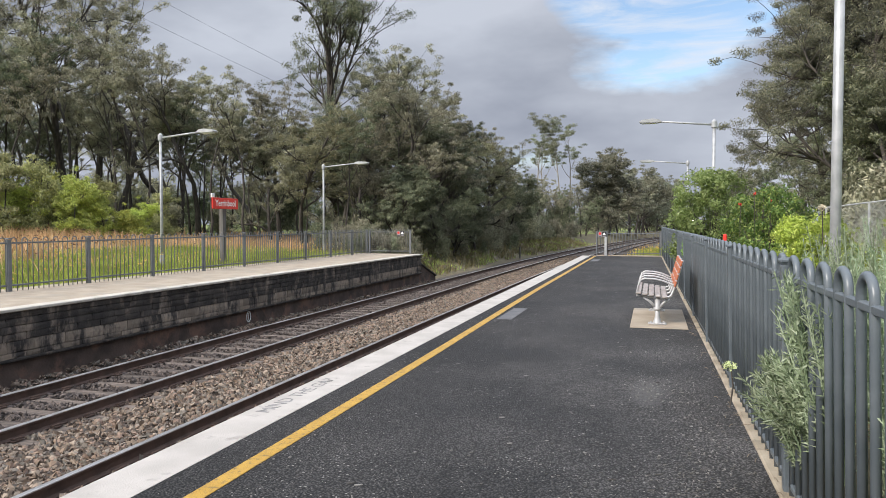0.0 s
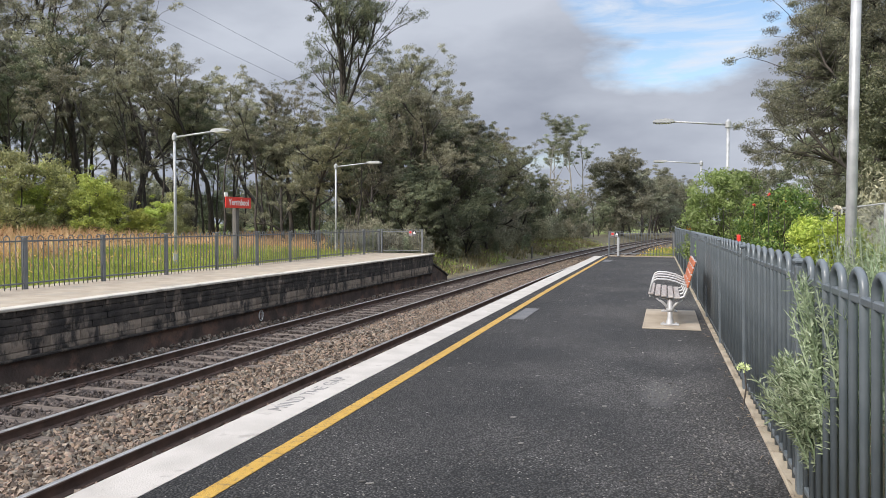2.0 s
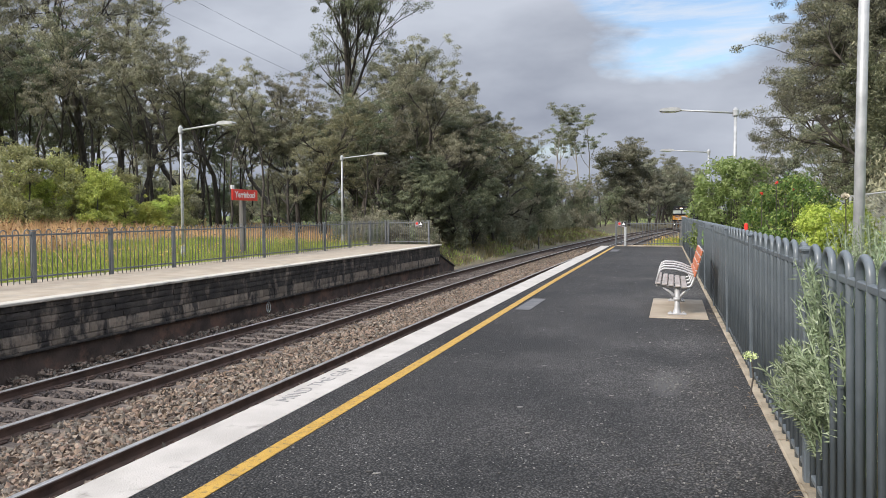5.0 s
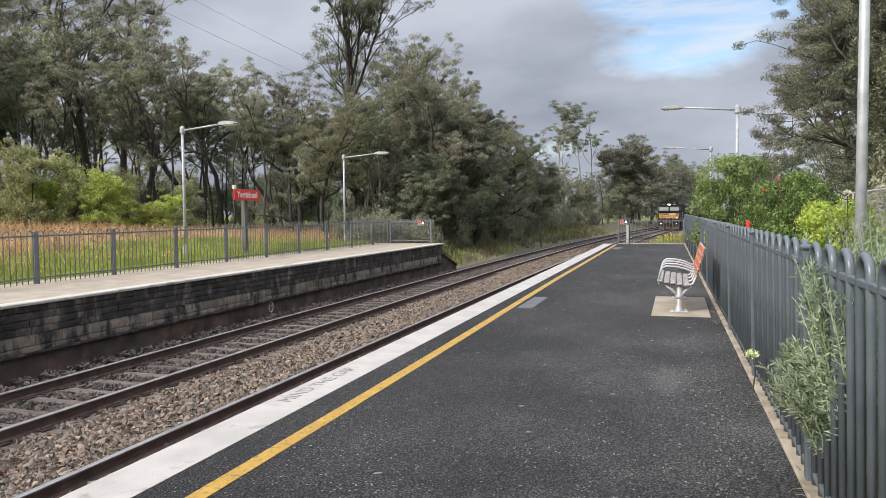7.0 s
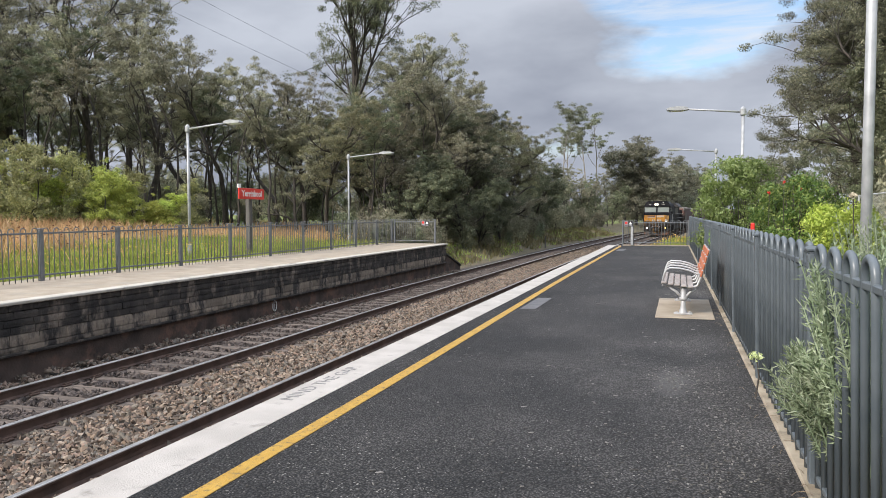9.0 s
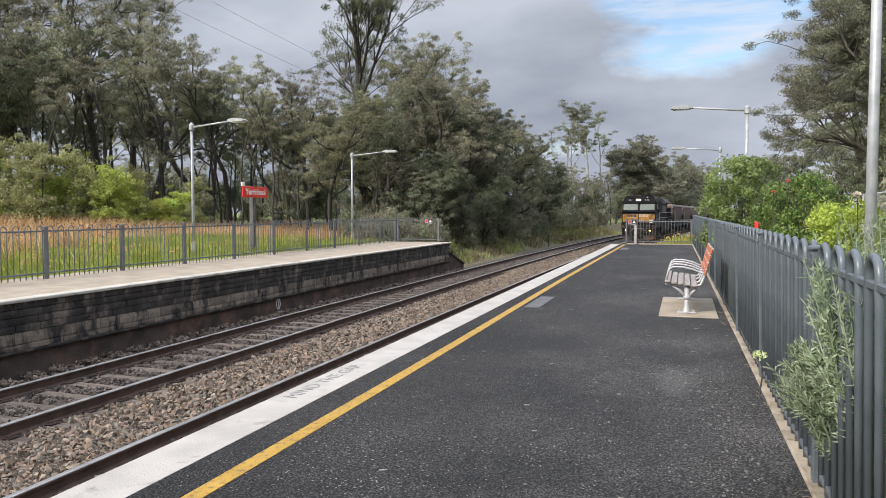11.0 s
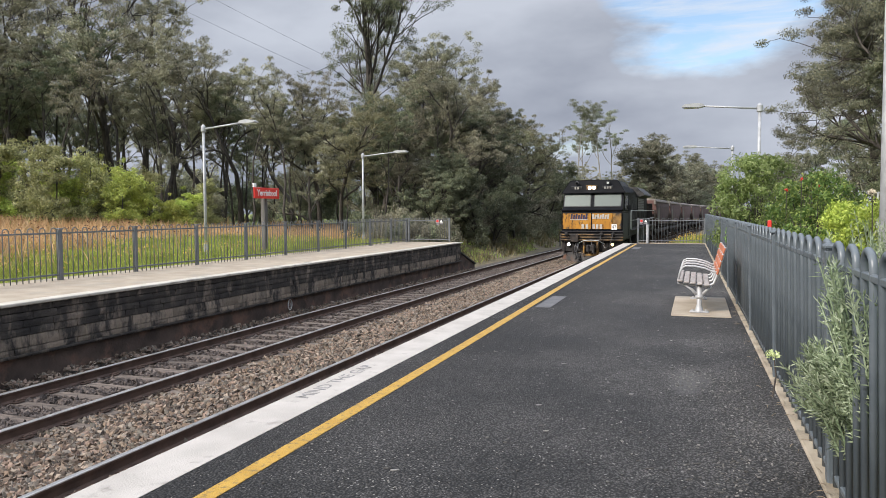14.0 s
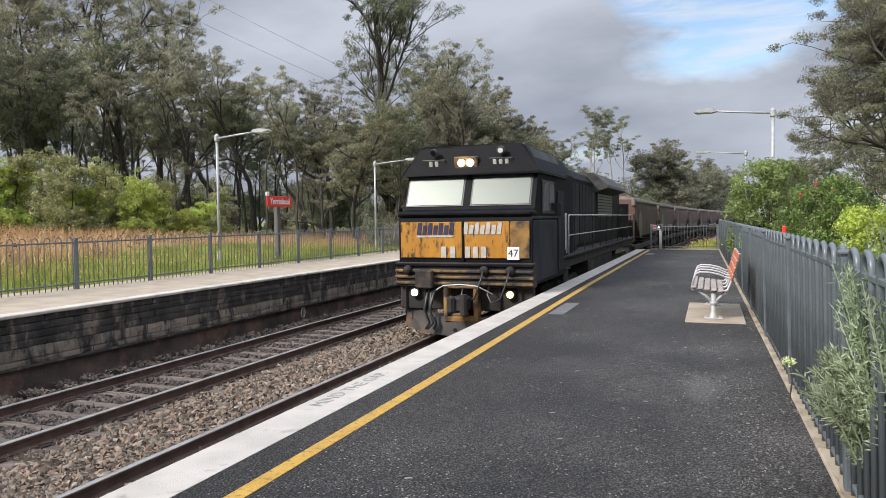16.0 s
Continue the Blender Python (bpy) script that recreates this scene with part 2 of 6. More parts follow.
    l.new(mx.outputs["Color"], mx2.inputs[1])
    l.new(mx2.outputs["Color"], b.inputs["Base Color"])
    rr = n.new("ShaderNodeMapRange")
    rr.inputs["To Min"].default_value, rr.inputs["To Max"].default_value = 0.62, 0.9
    b.inputs["Specular IOR Level"].default_value = 0.3
    l.new(big.outputs["Fac"], rr.inputs["Value"])
    l.new(rr.outputs["Result"], b.inputs["Roughness"])
    bp = n.new("ShaderNodeBump")
    bp.inputs["Strength"].default_value, bp.inputs["Distance"].default_value = 0.8, 0.014
    l.new(agg.outputs["Distance"], bp.inputs["Height"])
    l.new(bp.outputs["Normal"], b.inputs["Normal"])
    return m


ASPHALT = asphalt_mat()
WHITE_PAINT = surface("worn white paint", (0.37, 0.342, 0.31), (0.46, 0.428, 0.392), 0.6, scale=3, fine=90, bump=0.25, c3=(0.23, 0.21, 0.185), c3_amount=0.35, c3_scale=4.5)
YELLOW_PAINT = surface("worn yellow paint", (0.39, 0.225, 0.03), (0.47, 0.285, 0.045), 0.6, scale=5, fine=110, bump=0.4, c3=(0.14, 0.10, 0.045), c3_amount=0.42, c3_scale=26)
CONCRETE = surface("pale concrete", (0.29, 0.24, 0.18), (0.38, 0.32, 0.245), 0.85, scale=2.5, fine=80, bump=0.25, c3=(0.26, 0.24, 0.2), c3_amount=0.4)
COPING = surface("chalky worn coping", (0.42, 0.39, 0.335), (0.54, 0.505, 0.44), 0.8, scale=3, fine=60, bump=0.3, c3=(0.22, 0.2, 0.17), c3_amount=0.4, c3_scale=2.2)
PATCH = surface("grey patch repair", (0.09, 0.09, 0.094), (0.13, 0.13, 0.134), 0.75, scale=6, fine=90, bump=0.3)
KERB = surface("weathered kerb concrete", (0.23, 0.19, 0.135), (0.39, 0.335, 0.255), 0.9, scale=3, fine=60, bump=0.4, c3=(0.13, 0.115, 0.085), c3_amount=0.42, c3_scale=2.2)
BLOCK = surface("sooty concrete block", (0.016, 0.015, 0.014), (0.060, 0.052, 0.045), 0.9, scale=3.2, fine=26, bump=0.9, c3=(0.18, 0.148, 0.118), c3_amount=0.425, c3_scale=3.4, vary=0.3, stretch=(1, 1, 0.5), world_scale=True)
BLOCK_PALE = surface("stained pale block", (0.19, 0.155, 0.12), (0.37, 0.31, 0.245), 0.9, scale=3.0, fine=26, bump=0.9, c3=(0.032, 0.029, 0.027), c3_amount=0.50, c3_scale=3.0, vary=0.3, stretch=(1, 1, 0.4), world_scale=True)
WALL_BASE = surface("dark footing", (0.05, 0.037, 0.031), (0.105, 0.076, 0.062), 0.92, scale=2.4, fine=24, bump=0.8, c3=(0.17, 0.10, 0.072), c3_amount=0.44, c3_scale=1.6)
def stone_mat():
    """Crushed stone: each lump brown, pinkish or greenish grey, dusted unevenly."""
    m, n, l, b = nodes_of("ballast stone")
    g = n.new("ShaderNodeNewGeometry")
    r = n.new("ShaderNodeValToRGB")
    r.color_ramp.interpolation = "CONSTANT"
    cols = ((0.105, 0.080, 0.062), (0.19, 0.147, 0.112), (0.25, 0.18, 0.14), (0.150, 0.132, 0.108), (0.29, 0.233, 0.182), (0.215, 0.158, 0.116), (0.080, 0.064, 0.053), (0.20, 0.175, 0.148))
    for i, c in enumerate(cols):
        e = r.color_ramp.elements[i] if i < 2 else r.color_ramp.elements.new(i / len(cols))
        e.position, e.color = i / len(cols), (*c, 1)
    l.new(g.outputs["Random Per Island"], r.inputs["Fac"])
    nz = n.new("ShaderNodeTexNoise")
    nz.inputs["Scale"].default_value, nz.inputs["Detail"].default_value = 45, 5
    l.new(g.outputs["Position"], nz.inputs["Vector"])
    nr = n.new("ShaderNodeMapRange")
    nr.inputs["To Min"].default_value, nr.inputs["To Max"].default_value = 0.65, 1.35
    l.new(nz.outputs["Fac"], nr.inputs["Value"])
    hs = n.new("ShaderNodeHueSaturation")
    l.new(nr.outputs["Result"], hs.inputs["Value"])
    l.new(r.outputs["Color"], hs.inputs["Color"])
    l.new(hs.outputs["Color"], b.inputs["Base Color"])
    b.inputs["Roughness"].default_value, b.inputs["Specular IOR Level"].default_value = 0.9, 0.25
    return m


BALLAST = stone_mat()
# bed coloured darker than its stones, as painted shade in the gaps
BALLAST_BED = surface("ballast bed", (0.03, 0.026, 0.022), (0.10, 0.084, 0.07), 0.95, scale=22, fine=40, bump=1.0)
BALLAST_DARK = surface("oily ballast", (0.056, 0.045, 0.040), (0.120, 0.096, 0.084), 0.85, scale=9, fine=70, bump=0.5, vary=0.5, island=True)
SLEEPER = surface("weathered sleeper", (0.060, 0.047, 0.039), (0.15, 0.119, 0.098), 0.9, scale=4, fine=60, bump=0.5, vary=0.3, stretch=(1, 5, 5), world_scale=True)
RUST = surface("rusty rail steel", (0.062, 0.039, 0.030), (0.110, 0.068, 0.051), 0.8, scale=5, fine=60, bump=0.3, metal=0.1)
RAIL_TOP = surface("polished rail head", (0.46, 0.44, 0.42), (0.64, 0.62, 0.60), 0.36, metal=0.9, scale=3, fine=80, bump=0.05)
FENCE_BLUE = surface("blue-grey fence paint", (0.086, 0.104, 0.118), (0.122, 0.141, 0.156), 0.36, scale=4, fine=60, bump=0.06, c3=(0.16, 0.175, 0.18), c3_amount=0.33, c3_scale=3)
FENCE_FAR = surface("dull grey fence paint", (0.11, 0.12, 0.13), (0.16, 0.169, 0.178), 0.5, scale=4, fine=60, bump=0.06)
GALV = surface("galvanised steel", (0.32, 0.33, 0.34), (0.44, 0.45, 0.46), 0.5, metal=0.25, scale=7, fine=40, bump=0.05)
GRASS_SOIL = surface("grassy ground", (0.13, 0.17, 0.04), (0.21, 0.245, 0.07), 0.95, scale=0.7, fine=14, bump=0.8, c3=(0.20, 0.135, 0.06), c3_amount=0.36, c3_scale=0.12)
LITTER_SOIL = surface("brown leaf-strewn ground", (0.075, 0.062, 0.036), (0.15, 0.125, 0.07), 0.95, scale=2.2, fine=14, bump=0.9, c3=(0.09, 0.10, 0.04), c3_amount=0.40, c3_scale=0.5)
BARK = surface("dark gum bark", (0.030, 0.026, 0.023), (0.085, 0.073, 0.063), 0.92, scale=3, fine=25, bump=0.7, stretch=(3, 3, 0.6), c3=(0.17, 0.15, 0.13), c3_amount=0.33, vary=0.25)
BARK_PALE = surface("pale gum bark", (0.17, 0.155, 0.14), (0.34, 0.315, 0.285), 0.85, scale=2, fine=25, bump=0.4, stretch=(2, 2, 0.5), c3=(0.09, 0.08, 0.07), c3_amount=0.4)
GUM_LEAF = leafy("gum leaf", (0.14, 0.142, 0.094), (0.23, 0.228, 0.15), (0.39, 0.368, 0.25), 0.24)
GUM_DARK = leafy("dark gum leaf", (0.082, 0.10, 0.06), (0.142, 0.162, 0.097), (0.26, 0.275, 0.165), 0.24)
GUM_OLIVE = leafy("olive gum leaf", (0.13, 0.134, 0.075), (0.212, 0.213, 0.118), (0.36, 0.33, 0.19), 0.24)
FRINGE_LEAF = leafy("dark fine wood leaf", (0.074, 0.076, 0.052), (0.125, 0.126, 0.086), (0.225, 0.215, 0.142), 0.22)
# aerial haze over the distant trees is mixed into these two leaf colours
GUM_HAZED = leafy("haze-greyed far gum leaf", (0.12, 0.125, 0.085), (0.19, 0.195, 0.135), (0.29, 0.28, 0.20), 0.25)
GUM_FAR = leafy("haze-tinted far leaf", (0.125, 0.142, 0.095), (0.19, 0.207, 0.14), (0.29, 0.295, 0.205), 0.3)
SHRUB_LIME = leafy("lime shrub leaf", (0.20, 0.25, 0.06), (0.33, 0.38, 0.088), (0.51, 0.55, 0.14), 0.35)
SHRUB_OLIVE = leafy("olive shrub leaf", (0.155, 0.16, 0.074), (0.245, 0.245, 0.11), (0.39, 0.37, 0.175), 0.33)
GARDEN_LIME = leafy("bright lime leaf", (0.17, 0.24, 0.04), (0.28, 0.36, 0.06), (0.44, 0.50, 0.12), 0.35)
BUSH_GREEN = leafy("fresh bush leaf", (0.13, 0.21, 0.06), (0.21, 0.31, 0.10), (0.33, 0.42, 0.17), 0.4, 0.4)
LAVENDER = leafy("grey-green lavender leaf", (0.155, 0.215, 0.115), (0.26, 0.33, 0.20), (0.44, 0.51, 0.36), 0.22, 0.7)
GRASS_BLADE = leafy("grass blade", (0.18, 0.245, 0.042), (0.275, 0.345, 0.07), (0.40, 0.42, 0.115), 0.3)
BANK_GRASS = leafy("dull bank grass", (0.085, 0.08, 0.036), (0.14, 0.122, 0.058), (0.25, 0.19, 0.10), 0.3)
GRASS_DRY = leafy("dry grass", (0.43, 0.27, 0.125), (0.56, 0.385, 0.195), (0.68, 0.51, 0.29), 0.3)
FLOWER_YELLOW = leafy("yellow petal", (0.58, 0.44, 0.06), (0.68, 0.54, 0.11), (0.76, 0.64, 0.24), 0.2)


# ---- mesh tools ----
class Shape:
    """Collects vertices and faces for one mesh."""

    def __init__(self):
        self.v, self.f = [], []

    def add(self, verts, faces, m=None):
        k = len(self.v)
        self.v += [tuple(m @ Vector(p)) for p in verts] if m else [tuple(p) for p in verts]
        self.f += [tuple(i + k for i in q) for q in faces]
        return self

    def box(self, c, s, b=0.0, m=None):
        """A box at centre c with size s and edges chamfered by b."""
        hx, hy, hz = s[0] / 2, s[1] / 2, s[2] / 2
        b = min(b, hx * 0.9, hy * 0.9, hz * 0.9)
        if b <= 0:
            vs = [(c[0] + i * hx, c[1] + j * hy, c[2] + k * hz) for i in (-1, 1) for j in (-1, 1) for k in (-1, 1)]
            return self.add(vs, [(0, 1, 3, 2), (4, 6, 7, 5), (0, 4, 5, 1), (2, 3, 7, 6), (0, 2, 6, 4), (1, 5, 7, 3)], m)
        vs, idx = [], {}
        for i in (-1, 1):
            for j in (-1, 1):
                for k in (-1, 1):
                    for a in range(3):
                        p = [i * (hx - b), j * (hy - b), k * (hz - b)]
                        p[a] = (i, j, k)[a] * (hx, hy, hz)[a]
                        idx[i, j, k, a] = len(vs)
                        vs.append((c[0] + p[0], c[1] + p[1], c[2] + p[2]))
        fs = []
        for a in range(3):
            o = [x for x in range(3) if x != a]
            for s0 in (-1, 1):
                ring = []
                for p, q in ((-1, -1), (1, -1), (1, 1), (-1, 1)):
                    key = [0, 0, 0]
                    key[a], key[o[0]], key[o[1]] = s0, p, q
                    ring.append(idx[(*key, a)])
                fs.append(tuple(ring))
            for p in (-1, 1):
                for q in (-1, 1):
                    e = []
                    for s0, a2 in ((-1, o[0]), (1, o[0]), (1, o[1]), (-1, o[1])):
                        key = [0, 0, 0]
                        key[a], key[o[0]], key[o[1]] = s0, p, q
                        e.append(idx[(*key, a2)])
                    fs.append(tuple(e))
        for i in (-1, 1):
            for j in (-1, 1):
                for k in (-1, 1):
                    fs.append(tuple(idx[i, j, k, a] for a in range(3)))
        return self.add(vs, fs, m)

    def tube(self, pts, radii, seg=8, caps=True, m=None):
        """A round bar along pts; radii is one number or one for each point."""
        pts = [Vector(p) for p in pts]
        if not hasattr(radii, "__len__"):
            radii = [radii] * len(pts)
        vs, fs = [], []
        side = None
        for i, p in enumerate(pts):
            d = (pts[min(i + 1, len(pts) - 1)] - pts[max(i - 1, 0)]).normalized()
            if side is None:
                side = d.orthogonal().normalized()
            side = (side - d * side.dot(d))
            side = side.normalized() if side.length > 1e-6 else d.orthogonal().normalized()
            up = d.cross(side)
            for j in range(seg):
                a = 2 * math.pi * j / seg
                vs.append(p + (side * math.cos(a) + up * math.sin(a)) * radii[i])
        for i in range(len(pts) - 1):
            for j in range(seg):
                k = (j + 1) % seg
                fs.append((i * seg + j, i * seg + k, (i + 1) * seg + k, (i + 1) * seg + j))
        if caps:
            fs.append(tuple(range(seg - 1, -1, -1)))
            fs.append(tuple((len(pts) - 1) * seg + j for j in range(seg)))
        return self.add(vs, fs, m)

    def prism(self, outline, axis, lo, hi, m=None):
        """A 2D outline pushed along an axis ('x','y','z') from lo to hi."""
        def at(u, v, w):
            return {"x": (w, u, v), "y": (u, w, v), "z": (u, v, w)}[axis]
        n = len(outline)
        vs = [at(u, v, lo) for u, v in outline] + [at(u, v, hi) for u, v in outline]
        fs = [(i, (i + 1) % n, n + (i + 1) % n, n + i) for i in range(n)] + [tuple(range(n - 1, -1, -1)), tuple(range(n, 2 * n))]
        return self.add(vs, fs, m)

    def sweep(self, profile, path, closed=True, caps=True):
        """A profile of (u, z) carried along path points (x, y, z) with u across the path."""
        n, vs, fs = len(profile), [], []
        for i, p in enumerate(path):
            a, b = path[max(i - 1, 0)], path[min(i + 1, len(path) - 1)]
            d = Vector((b[0] - a[0], b[1] - a[1], 0)).normalized()
            r = Vector((d.y, -d.x, 0))
            vs += [(p[0] + r.x * u, p[1] + r.y * u, p[2] + w) for u, w in profile]
        last = n if closed else n - 1
        for i in range(len(path) - 1):
            for j in range(last):
                k = (j + 1) % n
                fs.append((i * n + j, i * n + k, (i + 1) * n + k, (i + 1) * n + j))
        if caps and closed:
            fs += [tuple(range(n - 1, -1, -1)), tuple((len(path) - 1) * n + j for j in range(n))]
        return self.add(vs, fs)

    def mesh(self, name, material, smooth=False):
        me = bpy.data.meshes.new(name)
        me.from_pydata(self.v, [], self.f)
        me.materials.append(material)
        bm = bmesh.new()
        bm.from_mesh(me)
        bmesh.ops.recalc_face_normals(bm, faces=bm.faces) if len(bm.faces) < 20000 else None
        bm.to_mesh(me)
        bm.free()
        if smooth:
            for p in me.polygons:
                p.use_smooth = True
        return me


def part(name, shape, material, parent, label="", smooth=False):
    """Links a Shape (or a ready mesh) as one mesh object under a thing or a part."""
    me = shape.mesh(name, material, smooth) if isinstance(shape, Shape) else shape
    ob = new(name, me)
    ob.parent = parent
    if label:
        ob["label"] = label
    return ob


def thing(name, m, label, category, group="", kind=""):
    ob = new(name)
    ob.empty_display_size = 0.2
    ob.matrix_world = m
    return tagged(ob, label, category, group, kind)


def solid(name, shape, material, label="", category="", group="", kind="", smooth=False):
    return tagged(new(name, shape.mesh(name, material, smooth)), label, category, group, kind)


def bend(y):
    """How far the railway has curved to the side at y."""
    return max(0.0, y - 26.0) ** 2 / 1750.0


def fall(y):
    """The line runs gently downhill beyond the station."""
    return 0.0035 * max(0.0, y - 15.0)


def smooth01(a, b, x):
    t = min(1.0, max(0.0, (x - a) / (b - a)))
    return t * t * (3 - 2 * t)


def strip(lo, hi, step):
    n = max(1, round((hi - lo) / step))
    return [lo + (hi - lo) * i / n for i in range(n + 1)]


# ---- ground: one sheet to the horizon ----
NEAR_C, FAR_C, RAIL_Z = -4.7, -8.13, -0.95
FENCE_X0, FENCE_SLOPE = 0.79, -0.0102      # back fence of the near platform
EDGE_X, END_Y = -3.12, 33.6                # platform edge and end
FAR_EDGE, FAR_Z, FAR_END = -9.98, 0.1, 31.2


def ground_z(x, y):
    d = x - bend(y)
    left = 0.02 + 1.15 * smooth01(-14, -40, x) + 0.8 * smooth01(-50, -120, x)
    right = 0.05 + 1.6 * smooth01(6, 40, x)
    z = -1.27
    if y < FAR_END + 0.5:
        z = left if x < -10.8 else z
    else:
        z = -1.27 + (left + 1.27 - 0.35) * smooth01(-10.2, -15.5, d)
    if d > -3.4:
        past = smooth01(END_Y - 1, END_Y + 1.5, y)
        z = (1 - past) * (-1.27 + (right + 1.27) * smooth01(0.2, 0.9, x)) + past * (-1.27 + (right - 0.3 + 1.27) * smooth01(-2.9, -0.4, d))
    return z - (fall(y) if y > END_Y or d > -10.8 else 0.0) + 0.05 * noise.noise((x * 0.25, y * 0.25, 0)) * (1 if d < -11 or d > 1 else 0.2)


def build_ground():
    xs = strip(-900, -140, 95) + strip(-120, -16, 4) + strip(-15, 14, 0.5) + strip(16, 120, 4) + strip(140, 900, 95)
    ys = strip(-400, -40, 90) + strip(-30, 28, 2) + strip(29, 38, 0.5) + strip(40, 200, 4) + strip(230, 1500, 120)
    s = Shape()
    s.v = [(x, y, ground_z(x, y)) for y in ys for x in xs]
    n = len(xs)
    s.f = [(j * n + i, j * n + i + 1, (j + 1) * n + i + 1, (j + 1) * n + i) for j in range(len(ys) - 1) for i in range(n - 1)]
    ob = solid("ground", s, GRASS_SOIL, "grassy ground with dry and green patches round the station", "ground", kind="structure", smooth=True)
    # leaf litter under the trees beside the curve
    ob.data.materials.append(LITTER_SOIL)
    for p in ob.data.polygons:
        d = p.center.x - bend(p.center.y)
        if p.center.y > 31.5 and -22 < d < (-9 if p.center.y < 58 else 14):
            p.material_index = 1
        if 0.3 < p.center.x < 4.4 + 2.2 * noise.noise((p.center.x * 0.7, p.center.y * 0.3, 5.0)) and -12 < p.center.y < 33:
            p.material_index = 1


build_ground()


def track_path(centre, lo, hi, step=1.5, z=0.0):
    return [(centre + bend(y), y, z - fall(y)) for y in strip(lo, hi, step)]


def build_bed():
    s = Shape()
    prof = [(-4.6, -1.30), (-3.6, -1.20), (-2.6, -1.16), (-0.95, -1.15), (-0.4, -1.10), (0.4, -1.10), (0.95, -1.15), (2.6, -1.16), (3.3, -1.2), (3.5, -1.4)]
    s.sweep(prof, track_path((NEAR_C + FAR_C) / 2, -25, 400, 2.0), closed=False)
    return solid("ballast_bed", s, BALLAST_BED, "grey-brown crushed stone bed under both tracks", "ballast", kind="structure", smooth=True)


build_bed()


def build_track(centre, label):
    base = thing("railway_track", pose(0, 0, 0), label, "track", kind="structure")
    foot = [(-0.07, 0.0), (0.07, 0.0), (0.07, 0.012), (0.012, 0.03), (0.010, 0.112), (0.036, 0.122), (0.036, 0.140), (-0.036, 0.140), (-0.036, 0.122), (-0.010, 0.112), (-0.012, 0.03), (-0.07, 0.012)]
    head = [(-0.036, 0.140), (0.036, 0.140), (0.033, 0.150), (0.025, 0.153), (-0.025, 0.153), (-0.033, 0.150)]
    for side in (-0.7525, 0.7525):
        path = [(x, y, z + RAIL_Z - 0.153) for x, y, z in track_path(centre + side, -25, 400, 2.5)]
        rail = part("rail", Shape().sweep(foot, path), RUST, base)
        part("rail_head", Shape().sweep(head, path), RAIL_TOP, rail, "polished running surface")
    sl = Shape().box((0, 0, 0), (2.5, 0.22, 0.16), 0.012).mesh("sleeper", SLEEPER)
    for k in range(-24, 120):
        y = 0.4 + 0.58 * k
        ob = part("sleeper", sl, SLEEPER, base)
        slope = 2 * max(0, y - 26) / 1750
        ob.matrix_local = pose(centre + bend(y), y, RAIL_Z - 0.238 - fall(y), 0, 0, -math.degrees(math.atan(slope)))
    rest = Shape()
    for k in range(120, 520):
        y = 0.4 + 0.58 * k
        rest.box((centre + bend(y), y, RAIL_Z - 0.238 - fall(y)), (2.5, 0.22, 0.16))
    tagged(part("far_sleepers", rest, SLEEPER, base), kind="stuff")
    # spring clips and plates at both rails
    clip = Shape()
    for side in (-0.7525, 0.7525):
        for o in (-0.11, 0.11):
            clip.box((side + o, 0, 0.012), (0.085, 0.15, 0.024), 0.008)
            clip.tube([(side + o * 0.75, -0.05, 0.03), (side + o * 1.25, -0.05, 0.045), (side + o * 1.25, 0.05, 0.045), (side + o * 0.75, 0.05, 0.03)], 0.011, 5)
    cm = clip.mesh("clips", RUST)
    for k in range(-24, 70):
        y = 0.4 + 0.58 * k
        ob = part("rail_clip", cm, RUST, base)
        ob.matrix_local = pose(centre + bend(y), y, RAIL_Z - 0.156 - fall(y))
    return base


build_track(NEAR_C, "near railway track with rusty rails on weathered sleepers")
build_track(FAR_C, "far railway track with rusty rails beside the opposite platform")


def stones(name, label, spans, count, material, size, seed):
    """Crushed stone: many small uneven lumps lying on the bed. spans: (d from, d to, z, y from, y to, share)."""
    rng = np.random.default_rng(seed)
    base = np.array([(0, 0, .8), (.9, .1, .1), (.2, .8, -.1), (-.8, .5, .15), (-.6, -.7, 0), (.4, -.8, .1), (0, 0, -.6)], float)
    tri = [(0, 1, 2), (0, 2, 3), (0, 3, 4), (0, 4, 5), (0, 5, 1), (6, 2, 1), (6, 3, 2), (6, 4, 3), (6, 5, 4), (6, 1, 5)]
    vs, fs = [], []
    for d0, d1, z0, y0, y1, share in spans:
        n = int(count * share)
        in_track = d1 <= -6.86
        # denser towards the eye
        u = rng.random(n)
        y = y0 + (y1 - y0) * u ** 1.7
        d = d0 + (d1 - d0) * rng.random(n)
        if in_track:
            # sleepers stay clear
            y = 0.4 + 0.58 * np.floor((y - 0.4) / 0.58) + rng.uniform(0.115, 0.465, n)
        r = size * rng.uniform(0.5, 1.4, n)
        q = rng.normal(size=(n, 3, 3))
        q, _ = np.linalg.qr(q)
        p = (base[None] * rng.uniform(0.7, 1.3, (n, 7, 1)) * r[:, None, None] * np.array([1.3, 0.95, 0.62])) @ q
        off = np.maximum(0, y - 26) ** 2 / 1750
        p += np.stack([d + off, y, z0 + rng.uniform(-0.012, 0.026, n) - 0.0035 * np.maximum(0, y - 15)], 1)[:, None]
        k = len(vs)
        vs.extend(map(tuple, p.reshape(-1, 3)))
        for i in range(n):
            o = k + 7 * i
            fs.extend([(a + o, b + o, c + o) for a, b, c in tri])
    s = Shape()
    s.v, s.f = vs, fs
    me = bpy.data.meshes.new(name)
    me.from_pydata(vs, [], fs)
    me.materials.append(material)
    return tagged(new(name, me), label, "ballast", kind="stuff")


